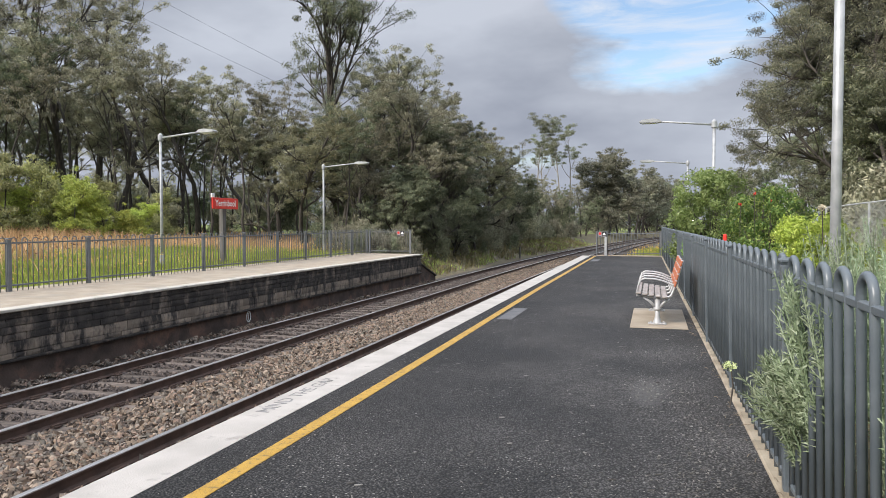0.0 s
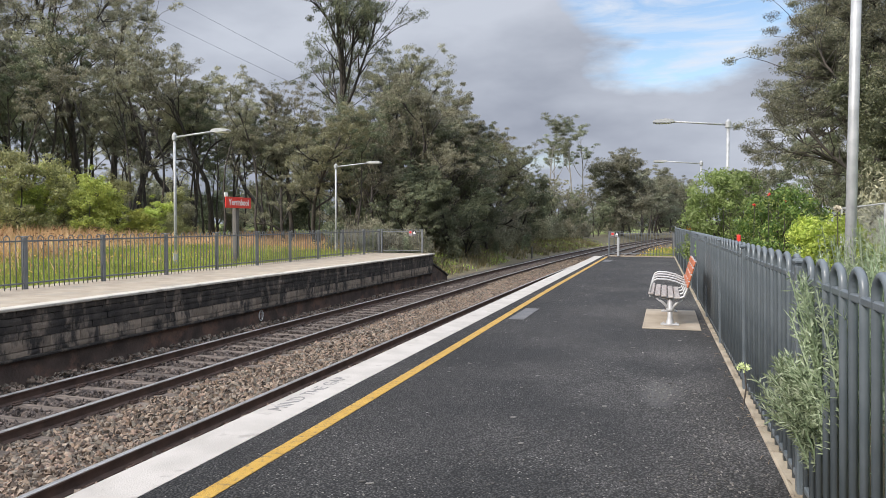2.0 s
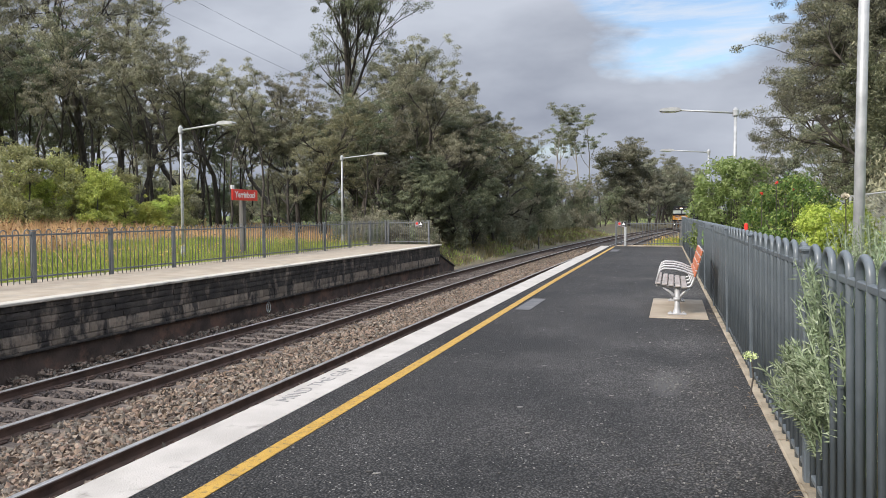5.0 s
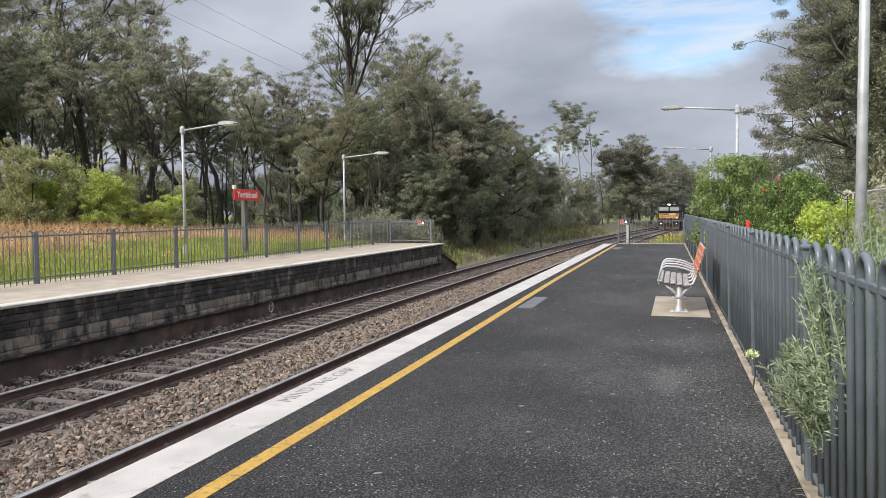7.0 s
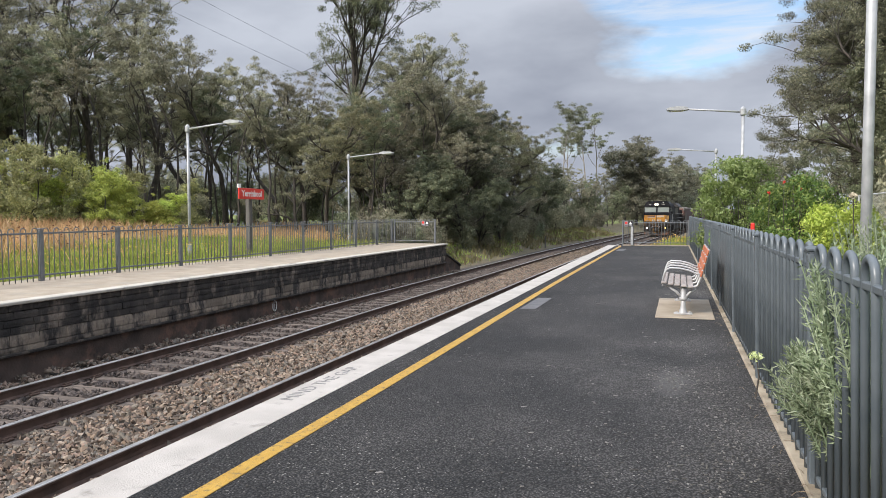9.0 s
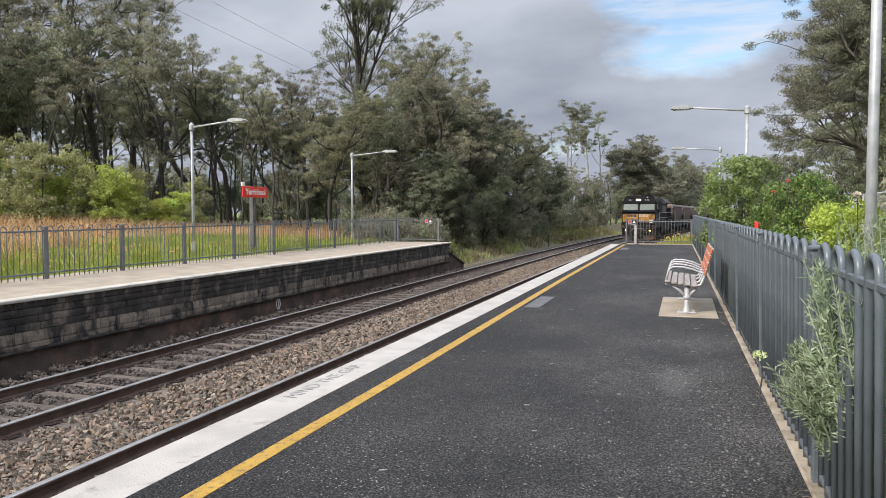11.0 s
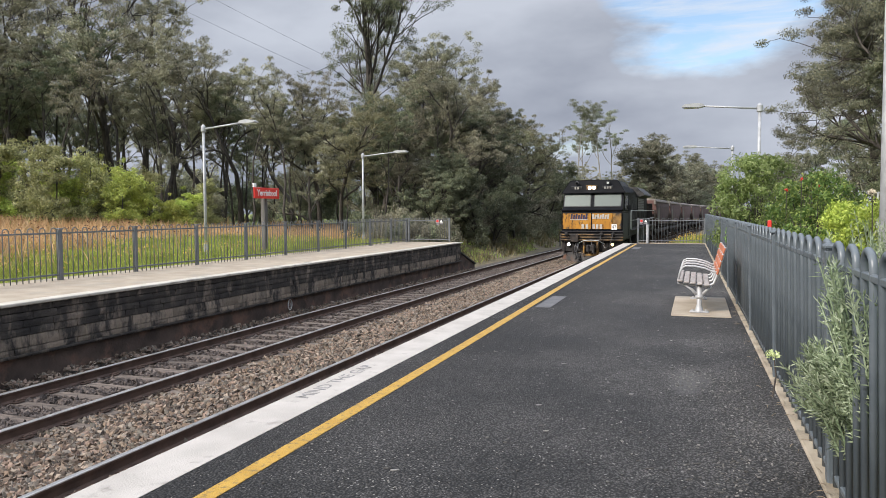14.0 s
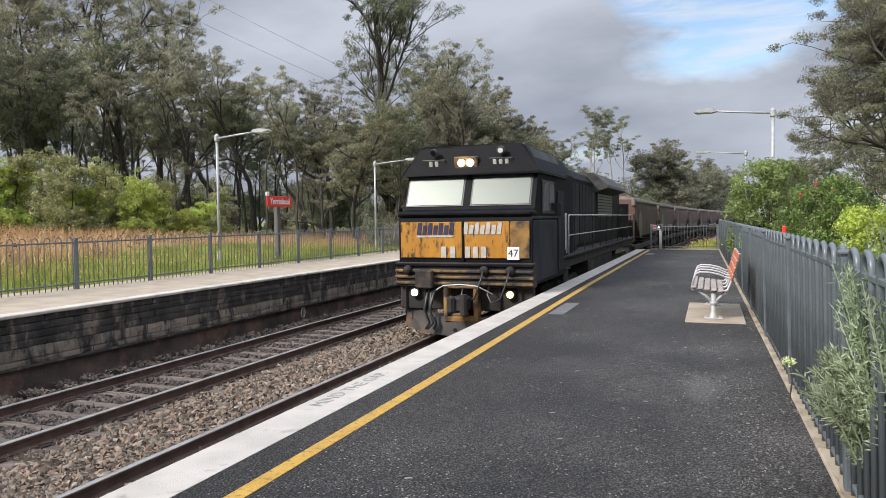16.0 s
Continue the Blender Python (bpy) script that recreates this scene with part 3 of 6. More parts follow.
stones("ballast_stones", "loose brownish crushed stones between the two tracks",
       [(-6.86, -5.52, -1.085, 3.5, 30, 0.58), (-7.34, -6.86, -1.135, 4.5, 30, 0.13), (-7.3, -5.5, -1.08, 30, 60, 0.12), (-5.35, -4.1, -1.10, 4, 22, 0.08), (-10.0, -9.38, -1.12, 6, 32, 0.06), (-9.38, -8.96, -1.14, 6, 32, 0.03)], 50000, BALLAST, 0.037, 3)
stones("oily_ballast_stones", "dark oily crushed stones between the far rails",
       [(-8.8, -7.46, -1.13, 6, 40, 0.86), (-8.8, -7.46, -1.125, 40, 70, 0.14)], 17000, BALLAST_DARK, 0.032, 4)


# ---- near platform ----
def fence_x(y):
    return FENCE_X0 + FENCE_SLOPE * y


def build_near_platform():
    base = thing("near_platform", pose(0, 0, 0), "near platform with dark asphalt, white edge and yellow safety line", "platform", kind="structure")
    s = Shape()
    s.add([(EDGE_X + 0.03, -14, 0), (fence_x(-14) - 0.06, -14, 0), (fence_x(END_Y) - 0.06, END_Y, 0), (EDGE_X + 0.03, END_Y, 0),
           (EDGE_X + 0.03, -14, -0.12), (fence_x(-14) - 0.06, -14, -0.12), (fence_x(END_Y) - 0.06, END_Y, -0.12), (EDGE_X + 0.03, END_Y, -0.12)],
          [(0, 1, 2, 3), (4, 7, 6, 5), (0, 4, 5, 1), (1, 5, 6, 2), (2, 6, 7, 3), (3, 7, 4, 0)])
    part("asphalt_surface", s, ASPHALT, base)
    w = Shape().sweep([(0.012, -0.13), (0.012, -0.006), (0.03, 0.004), (0.40, 0.004), (0.40, -0.13)], [(EDGE_X, y, 0) for y in strip(-14, END_Y, 2)])
    part("white_edge", w, WHITE_PAINT, base, "white painted coping along the edge")
    yl = Shape().sweep([(-0.055, -0.01), (-0.055, 0.004), (0.055, 0.004), (0.055, -0.01)],
                       [(-2.39 - 0.10 * smooth01(4, 18, y), y, 0) for y in strip(-14, END_Y - 0.5, 0.7)])
    part("yellow_line", yl, YELLOW_PAINT, base, "worn yellow safety line")
    wall = Shape().box((EDGE_X + 0.20, 9.8, -0.7), (0.3, 47.4, 1.15), 0.01)
    part("platform_wall", wall, WALL_BASE, base)
    endw = Shape().box(((EDGE_X + fence_x(END_Y)) / 2, END_Y + 0.07, -0.57), (fence_x(END_Y) - EDGE_X, 0.14, 1.15), 0.01)
    part("end_wall", endw, CONCRETE, base)
    k = Shape().sweep([(-0.066, -0.1), (-0.066, 0.010), (-0.056, 0.020), (0.14, 0.022), (0.15, -0.1)], [(fence_x(y), y, 0) for y in strip(-14, END_Y, 1.2)])
    part("kerb_strip", k, KERB, base, "weathered concrete kerb strip under the fence")
    lip = Shape().box(((EDGE_X + 0.7 + fence_x(END_Y)) / 2, END_Y - 0.02, 0.02), (fence_x(END_Y) - EDGE_X - 0.7, 0.14, 0.05), 0.008)
    part("end_kerb", lip, CONCRETE, base)
    for x, y, sx, sy in ((-2.21, 11.78, 0.24, 1.5), (-2.2, 29.6, 0.3, 1.6)):
        part("patch", Shape().box((x, y, 0.0), (sx, sy, 0.008), 0.002), PATCH, base, "smooth grey repair patch")
    return base


PLATFORM = build_near_platform()


def words(name, text, size, material, parent, m, label="", width=None, bold=0.0):
    """Flat lettering in the built-in font, turned into a mesh."""
    cu = bpy.data.curves.new(name, "FONT")
    cu.body, cu.size, cu.extrude, cu.offset = text, size, 0.001, size * bold
    cu.align_x, cu.align_y = "CENTER", "CENTER"
    cu.resolution_u = 3
    tmp = new(name, cu)
    bpy.context.view_layer.update()
    me = bpy.data.meshes.new_from_object(tmp.evaluated_get(bpy.context.evaluated_depsgraph_get()))
    bpy.data.objects.remove(tmp)
    me.materials.clear()
    me.materials.append(material)
    if width:
        xs = [v.co.x for v in me.vertices]
        k = width / (max(xs) - min(xs))
        for v in me.vertices:
            v.co.x *= k
    ob = part(name, me, material, parent, label)
    ob.matrix_local = m
    return ob


LETTER_GREY = surface("faded grey lettering", (0.15, 0.148, 0.146), (0.30, 0.29, 0.28), 0.7, scale=9, fine=90, bump=0.1)
words("lettering", "MIND THE GAP", 0.17, LETTER_GREY, PLATFORM, pose(-2.95, 5.68, 0.006, 0, 0, 90), "faded stencilled words", 1.28)


# ---- opposite platform ----
def build_far_platform():
    base = thing("far_platform", pose(0, 0, 0), "opposite platform of sooty concrete blocks with a pale coping", "platform", kind="structure")
    x1 = -13.2
    s = Shape().box(((FAR_EDGE - 0.14 + x1) / 2, (FAR_END - 14) / 2, FAR_Z - 0.06), (FAR_EDGE - 0.14 - x1, FAR_END + 14, 0.12), 0.015)
    part("concrete_deck", s, CONCRETE, base)
    cop = Shape().box((FAR_EDGE - 0.13, (FAR_END - 14) / 2, FAR_Z - 0.022), (0.30, FAR_END + 14, 0.055), 0.012)
    part("coping", cop, COPING, base, "chalky white edge coping")
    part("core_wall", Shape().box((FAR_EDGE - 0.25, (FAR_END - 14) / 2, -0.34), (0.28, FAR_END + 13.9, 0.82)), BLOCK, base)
    foot = Shape().box((FAR_EDGE - 0.2, (FAR_END - 14) / 2, -1.12), (0.22, FAR_END + 13.8, 0.72), 0.02)
    part("footing", foot, WALL_BASE, base, "dark stained footing course")
    # dark strip: the shadow line below the pale course, put in as colour
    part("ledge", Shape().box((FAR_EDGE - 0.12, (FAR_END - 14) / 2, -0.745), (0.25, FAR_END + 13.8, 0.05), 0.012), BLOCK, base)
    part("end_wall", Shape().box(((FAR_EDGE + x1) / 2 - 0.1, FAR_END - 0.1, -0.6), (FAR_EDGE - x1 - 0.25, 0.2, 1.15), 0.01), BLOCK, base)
    return base


FAR_PLATFORM = build_far_platform()


def rough_block(w, h, rnd):
    """A weathered block: its face heaved and its corners worn, no two edges quite straight."""
    s = Shape()
    k, vs = 4, []
    for j in range(3):
        for i in range(k + 1):
            u, v = i / k, j / 2
            edge = i in (0, k) or j in (0, 2)
            vs.append((0.06 - (rnd.uniform(0.006, 0.016) if edge else rnd.uniform(0, 0.008)), (u - 0.5) * (w - rnd.uniform(0.004, 0.014)), (v - 0.5) * (h - rnd.uniform(0.004, 0.014))))
    n = len(vs)
    fs = [(j * (k + 1) + i, j * (k + 1) + i + 1, (j + 1) * (k + 1) + i + 1, (j + 1) * (k + 1) + i) for j in range(2) for i in range(k)]
    vs += [(-0.06, y, z) for x, y, z in vs]
    rim = [i for i in range(k + 1)] + [(k + 1) * j + k for j in (1, 2)] + [2 * (k + 1) + i for i in range(k - 1, -1, -1)] + [k + 1]
    fs += [(rim[(q + 1) % len(rim)], rim[q], rim[q] + n, rim[(q + 1) % len(rim)] + n) for q in range(len(rim))]
    s.add(vs, fs)
    return s


def build_block_courses():
    """Courses of the opposite platform's face, each block a piece of its own."""
    z = -0.72
    rnd = random.Random(12)
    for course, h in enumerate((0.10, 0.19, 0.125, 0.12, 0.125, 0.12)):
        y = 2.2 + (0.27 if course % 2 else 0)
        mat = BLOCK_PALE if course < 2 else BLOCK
        sizes = [rough_block(w, h, rnd).mesh("block", mat) for w in (0.46, 0.56, 0.66)]
        while y < FAR_END - 0.7:
            q = rnd.randrange(3)
            w = (0.46, 0.56, 0.66)[q]
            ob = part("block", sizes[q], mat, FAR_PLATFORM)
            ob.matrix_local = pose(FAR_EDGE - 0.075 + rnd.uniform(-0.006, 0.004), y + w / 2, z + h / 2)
            y += w
        z += h


# ---- trees ----
def leaf_mesh(name, centres, radii, per, length, width, material, rng, droop=0.6, flat=0.7):
    """Many small pointed leaves scattered in ragged clumps."""
    c = np.repeat(np.array(centres), per, 0)
    r = np.repeat(np.array(radii), per)
    n = len(c)
    p = rng.normal(size=(n, 3))
    p /= np.linalg.norm(p, axis=1)[:, None]
    p *= (rng.random(n) ** 0.45)[:, None] * r[:, None]
    p[:, 2] *= flat
    out = p / (np.linalg.norm(p, axis=1)[:, None] + 1e-6) + rng.normal(size=(n, 3)) * 0.75 + np.array([0, 0, 0.25])
    out /= np.linalg.norm(out, axis=1)[:, None]
    c = c + p
    # each blade lies across its clump's surface and droops
    d = rng.normal(size=(n, 3))
    d[:, 2] -= droop * 1.5
    d -= out * np.sum(d * out, 1)[:, None]
    d /= np.linalg.norm(d, axis=1)[:, None] + 1e-6
    w = np.cross(out, d)
    ln = (length * rng.uniform(0.6, 1.3, n))[:, None]
    wd = (width * rng.uniform(0.6, 1.3, n))[:, None]
    v = np.stack([c - d * ln / 2 + w * wd / 2, c - d * ln / 2 - w * wd / 2, c + d * ln / 2], 1).reshape(-1, 3)
    me = bpy.data.meshes.new(name)
    me.vertices.add(3 * n)
    me.vertices.foreach_set("co", v.astype(np.float32).ravel())
    me.loops.add(3 * n)
    me.loops.foreach_set("vertex_index", np.arange(3 * n, dtype=np.int32))
    me.polygons.add(n)
    me.polygons.foreach_set("loop_start", np.arange(0, 3 * n, 3, dtype=np.int32))
    me.update(calc_edges=True)
    me.materials.append(material)
    return me


def grow(rng, height, fork, spread, levels=3, lean=0.0, kids=(5, 8), thick=None, wiggle=0.12):
    """A trunk with limbs and branches. Returns the wood Shape and the branch tips."""
    wood, tips = Shape(), []
    thick = thick or height * 0.016

    def limb(p, d, length, r, level):
        pts, q, e = [p], p.copy(), d.copy()
        steps = 5 if level == 0 else 4
        for i in range(steps):
            e = (e + Vector(rng.normal(0, wiggle * (1 + level * 0.5), 3)) + Vector((0, 0, 0.10 if level else 0.03))).normalized()
            q = q + e * (length / steps)
            pts.append(q.copy())
        rr = [r * (1 - 0.62 * i / steps) for i in range(steps + 1)]
        if level == 0:
            rr[0] *= 1.35
        wood.tube(pts, rr, (8, 6, 4, 3)[level], caps=False)
        if level >= levels - 1:
            tips.append(pts[-1])
            tips.append(pts[-2] + Vector(rng.normal(0, 0.3, 3)))
            if rng.random() < 0.6:
                tips.append(pts[-3] + Vector(rng.normal(0, 0.4, 3)))
            return
        n = int(rng.integers(kids[0], kids[1]))
        for i in range(n):
            t = (fork + (1 - fork) * (i + rng.random()) / n) if level == 0 else (0.35 + 0.65 * (i + rng.random()) / n)
            j = min(int(t * steps), steps - 1)
            s = pts[j].lerp(pts[j + 1], t * steps - j)
            a = rng.uniform(0, 2 * math.pi)
            out = Vector((math.cos(a), math.sin(a), 0))
            e2 = (pts[j + 1] - pts[j]).normalized()
            dd = (e2 * rng.uniform(0.5, 1.0) + out * spread * rng.uniform(0.6, 1.2)).normalized()
            ln = length * (0.38 if level == 0 else 0.56) * rng.uniform(0.7, 1.25) * (1.15 - 0.5 * (t if level == 0 else 0))
            limb(s, dd, ln, max(0.02, rr[j] * 0.55), level + 1)
        tips.append(pts[-1])

    limb(Vector((0, 0, -0.3)), Vector((lean, 0, 1)).normalized(), height * 0.86, thick, 0)
    return wood, tips


def tree(name, label, seed, height, fork=0.4, spread=0.8, clump=1.0, per=34, leaf=(0.30, 0.11), leaf_mat=None, bark=None, levels=3, kids=(5, 8), lean=0.0, group="", flat=0.7, wiggle=0.12, thick=None):
    rng = np.random.default_rng(seed)
    base = thing(name, pose(0, 0, -60), label, "tree", group)
    wood, tips = grow(rng, height, fork, spread, levels, lean, kids, thick, wiggle)
    part("trunk", wood, bark or BARK, base, smooth=True)
    radii = clump * rng.uniform(0.55, 1.2, len(tips))
    part("crown", leaf_mesh("crown", tips, radii, per, leaf[0], leaf[1], leaf_mat or GUM_LEAF, rng, flat=flat), leaf_mat or GUM_LEAF, base)
    return base


def at(x, y, turn=0.0, s=1.0, sz=None, dz=0.0):
    # the railway is kept clear
    d = x - bend(y)
    if -13.5 < d < 4.5 and y > 40:
        x = bend(y) + (-13.5 if d < -5 else 4.5)
    return pose(x, y, ground_z(x, y) + dz, 0, 0, turn) @ Matrix.Diagonal((s, s, sz or s, 1))


WOOD = "gum trees round the station"
FINE = (0.17, 0.064)
GUMS = [tree("gum_tree", "tall dark-trunked gum tree with an open grey-green crown", 11, 19, 0.36, 0.95, 0.60, 120, FINE, GUM_LEAF, group=WOOD, kids=(7, 10), flat=0.6),
        tree("gum_tree", "leaning gum tree with bare crooked limbs and thin crown", 12, 20, 0.42, 1.05, 0.60, 118, FINE, GUM_LEAF, lean=0.1, group=WOOD, wiggle=0.22, kids=(7, 10), flat=0.55),
        tree("gum_tree", "gum tree with an olive clumped crown", 13, 17, 0.30, 0.95, 0.62, 120, FINE, GUM_OLIVE, group=WOOD, kids=(7, 10), flat=0.6, wiggle=0.18),
        tree("gum_tree", "dense dark green gum tree at the wood's edge", 14, 14, 0.06, 0.8, 0.60, 129, FINE, GUM_DARK, group=WOOD, kids=(9, 12), flat=0.6),
        tree("gum_tree", "slender gum tree with a narrow crown", 15, 18, 0.45, 0.7, 0.60, 118, FINE, GUM_LEAF, group=WOOD, kids=(7, 9), flat=0.55, wiggle=0.18),
        tree("gum_tree", "bushy dark gum tree leafy to the ground", 16, 10, 0.02, 0.9, 0.54, 114, FINE, GUM_DARK, group=WOOD, kids=(10, 13), flat=0.6),
        tree("gum_tree", "broad mixed green gum tree with low boughs", 17, 15, 0.10, 0.9, 0.60, 122, FINE, GUM_LEAF, group=WOOD, kids=(9, 11), flat=0.6)]
FRINGE = [tree("gum_tree", "spreading gum tree with long dark level boughs", 18, 18, 0.20, 1.15, 0.66, 230, (0.125, 0.046), FRINGE_LEAF, group=WOOD, kids=(9, 12), flat=0.5, wiggle=0.18, thick=0.26),
          tree("gum_tree", "dense gum tree behind the garden", 19, 16, 0.10, 0.95, 0.66, 230, (0.125, 0.046), FRINGE_LEAF, group=WOOD, kids=(10, 12), flat=0.55, wiggle=0.16, thick=0.22)]
SAPLING = [tree("slender_gum_tree", "thin dark-stemmed young gum tree in the wood", 24, 13, 0.55, 0.6, 0.5, 125, FINE, GUM_DARK, group=WOOD, kids=(5, 7), flat=0.6, thick=0.12, wiggle=0.10),
           tree("slender_gum_tree", "thin leaning gum tree with a sparse top", 25, 14, 0.6, 0.7, 0.5, 110, FINE, GUM_LEAF, group=WOOD, kids=(4, 6), flat=0.55, thick=0.13, lean=0.12, wiggle=0.14)]
TALL_GUM = tree("tall_gum_tree", "very tall gum tree with a forked trunk and airy crown", 30, 25, 0.34, 0.50, 0.68, 140, FINE, GUM_DARK, kids=(11, 14), flat=0.7, wiggle=0.10, thick=0.30)
FAR_GUM = tree("far_gum_tree", "slim far gum tree with bare trunk and tufted top", 22, 23, 0.62, 0.62, 0.85, 130, (0.26, 0.10), GUM_FAR, BARK_PALE, levels=3, kids=(4, 6), group="far slim gums", flat=0.42, thick=0.2, wiggle=0.05)
ROUND_GUM = tree("round_gum_tree", "broad rounded gum tree beside the curve", 23, 13, 0.08, 1.4, 0.85, 90, (0.28, 0.11), GUM_HAZED, kids=(13, 16), flat=0.5)
HAZY = [tree("gum_tree", "hazy grey-green gum tree far along the line", 26, 14, 0.08, 0.85, 0.75, 70, (0.28, 0.11), GUM_FAR, group=WOOD, kids=(9, 12), flat=0.55),
        tree("gum_tree", "hazy broad gum tree far along the line", 27, 14, 0.14, 1.0, 0.75, 70, (0.28, 0.11), GUM_HAZED, group=WOOD, kids=(9, 11), flat=0.5)]
UNDER = [tree("shrub", "low dark undergrowth shrub beneath the gum trees", 31, 4.2, 0.02, 1.3, 0.85, 74, (0.27, 0.11), GUM_DARK, group="undergrowth shrubs", levels=2, kids=(14, 17), thick=0.05),
         tree("shrub", "scrubby olive wattle shrub beneath the gum trees", 32, 5.0, 0.02, 1.2, 0.9, 74, (0.27, 0.11), GUM_LEAF, group="undergrowth shrubs", levels=2, kids=(14, 17), thick=0.05)]
LIME = [tree("shrub", "yellow-green shrub at the field's edge", 33, 4.0, 0.02, 1.5, 0.36, 62, (0.17, 0.06), SHRUB_LIME, group="field edge shrubs", levels=3, kids=(7, 9), thick=0.05, wiggle=0.22),
        tree("shrub", "olive green shrub at the field's edge", 34, 4.6, 0.02, 1.4, 0.40, 62, (0.17, 0.06), SHRUB_OLIVE, group="field edge shrubs", levels=3, kids=(7, 9), thick=0.05, wiggle=0.22)]


def polar(a, r):
    """A place r metres off, a degrees to the side of the platform's line."""
    return r * math.sin(radians(a)), r * math.cos(radians(a))


def crown_line(a):
    """How tall the wood stands, by the angle to the side."""
    return 1.05 if a < -40.5 else 0.86 if a < -36.5 else 0.75 if a < -31.5 else 0.64 if a < -27 else 0.60


def plant_left_wood():
    rnd = random.Random(5)
    for dist, step, hs in ((54, 6.0, 0.92), (62, 6.6, 1.02), (74, 7.5, 1.14)):
        a = -56.0
        while a < -19.0:
            r = dist + rnd.uniform(-3, 3)
            x, y = polar(a, r)
            k = rnd.choice((0, 1, 2, 0, 4, 1))
            copy_thing(GUMS[k], at(x, y, rnd.uniform(0, 360), hs * crown_line(a) * rnd.uniform(0.82, 1.04)))
            a += math.degrees(step / dist) * rnd.uniform(0.7, 1.3)
    # a second depth of wood behind, and thin stems among the big ones
    for dist, step, hs in ((86, 7.0, 0.90), (100, 8.0, 1.0)):
        a = -56.0
        while a < -17.0:
            x, y = polar(a, dist + rnd.uniform(-4, 4))
            copy_thing(GUMS[rnd.choice((0, 2, 4, 3, 6))], at(x, y, rnd.uniform(0, 360), hs * crown_line(a) * rnd.uniform(0.8, 1.0)))
            a += math.degrees(step / dist) * rnd.uniform(0.7, 1.3)
    for i in range(64):
        a = rnd.uniform(-55, -19.5)
        copy_thing(SAPLING[i % 2], at(*polar(a, rnd.uniform(49, 72)), rnd.uniform(0, 360), rnd.uniform(0.62, 1.0) * min(1.0, crown_line(a) + 0.12)))
    for dist, step, hs in ((51, 5.0, 0.5), (60, 4.0, 0.75), (70, 4.0, 0.9), (82, 4.0, 1.1), (104, 4.2, 1.4), (116, 4.6, 1.5)):
        a = -56.0
        while a < 4.0:
            x, y = polar(a, dist + rnd.uniform(-3, 3))
            if x < bend(y) - 15 and (a < -19 or hs < 1.2):
                copy_thing(rnd.choice(UNDER), at(x, y, rnd.uniform(0, 360), hs * rnd.uniform(0.6, 1.2)))
            a += math.degrees(step / dist) * rnd.uniform(0.7, 1.3)
    for i in range(26):
        a = -11 + 0.75 * i
        x, y = polar(a, 150 + 12 * (i % 3) + max(0, a) * 6)
        if abs(x - bend(y) + 6) > 11:
            copy_thing(UNDER[i % 2], at(x, y, i * 77, 1.2))
    for i in range(14):
        copy_thing(UNDER[i % 2], at(*polar(-4.5 + 0.72 * i, 222 + 8 * (i % 2)), i * 50, 2.6))


plant_left_wood()
copy_thing(TALL_GUM, at(*polar(-24.1, 58), 220, 1.0))
# shrubs on the field, in front of the wood
for a, r, k, s in ((-50.5, 44, 1, 1.05), (-47.5, 42, 1, 0.95), (-45.2, 43, 1, 1.0), (-43.2, 41, 0, 0.8), (-41.0, 42, 0, 0.72), (-39.3, 42, 0, 0.55), (-37.6, 44, 1, 0.45), (-52.5, 43, 0, 1.0), (-48.5, 47, 1, 1.15), (-44.5, 47, 0, 1.0), (-54.5, 45, 1, 1.0)):
    copy_thing(LIME[k], at(*polar(a, r), a * 37, s, s * 0.92))
for i in range(15):
    copy_thing(LIME[(i * 2) % 3 % 2], at(*polar(-55 + 1.25 * i, 43.5 + 2.2 * (i % 3)), i * 71, 0.62 + 0.1 * (i % 4), 0.5 + 0.12 * (i % 4)))
# dark trees between the field and the curve: (degrees to the side, distance, kind, size)
for a, r, k, s in ((-29.5, 50, 6, 0.80), (-27, 47, 2, 0.85), (-25, 50, 2, 0.95), (-22.5, 47, 6, 0.86), (-21, 51, 3, 0.98), (-19.3, 50, 6, 0.90), (-18.5, 55, 2, 0.92), (-17.2, 52, 3, 0.76),
                   (-16.0, 58, 3, 0.86), (-14.6, 60, 6, 0.85), (-13.4, 66, 2, 0.80), (-12.0, 70, 2, 0.74), (-21.3, 57, 0, 0.90), (-18.6, 55, 0, 0.92), (-11.0, 76, 5, 0.85), (-10.0, 84, 5, 0.72), (-9.0, 92, 5, 0.56), (-8.0, 100, 5, 0.52),
                   (-7.0, 108, 5, 0.55), (-6.0, 118, 5, 0.62), (-5.0, 128, 5, 0.8), (-20, 60, 0, 0.85), (-17.4, 64, 0, 0.83), (-14.8, 70, 2, 0.86), (-12.6, 80, 2, 0.86), (-11.4, 90, 4, 0.75), (-9.6, 104, 5, 0.6), (-23.5, 55, 2, 0.95), (-15.2, 50, 5, 0.55), (-16.6, 47, 5, 0.62), (-13.6, 56, 5, 0.55), (-18.5, 46, 5, 0.62), (-20.3, 45, 5, 0.66)):
    copy_thing(GUMS[k], at(*polar(a, r), a * 53 + r * 7, s * (0.66 if a < -21.8 else 0.84)))
for a, r, s in ((-8.7, 128, 0.84), (-8.1, 132, 0.76), (-7.0, 129, 0.86), (-6.4, 131, 0.80), (-10.9, 126, 0.62), (-10.4, 130, 0.56)):
    copy_thing(FAR_GUM, at(*polar(a, r), a * 91, s))
copy_thing(ROUND_GUM, at(*polar(-3.2, 138), 20, 1.3, 1.17))
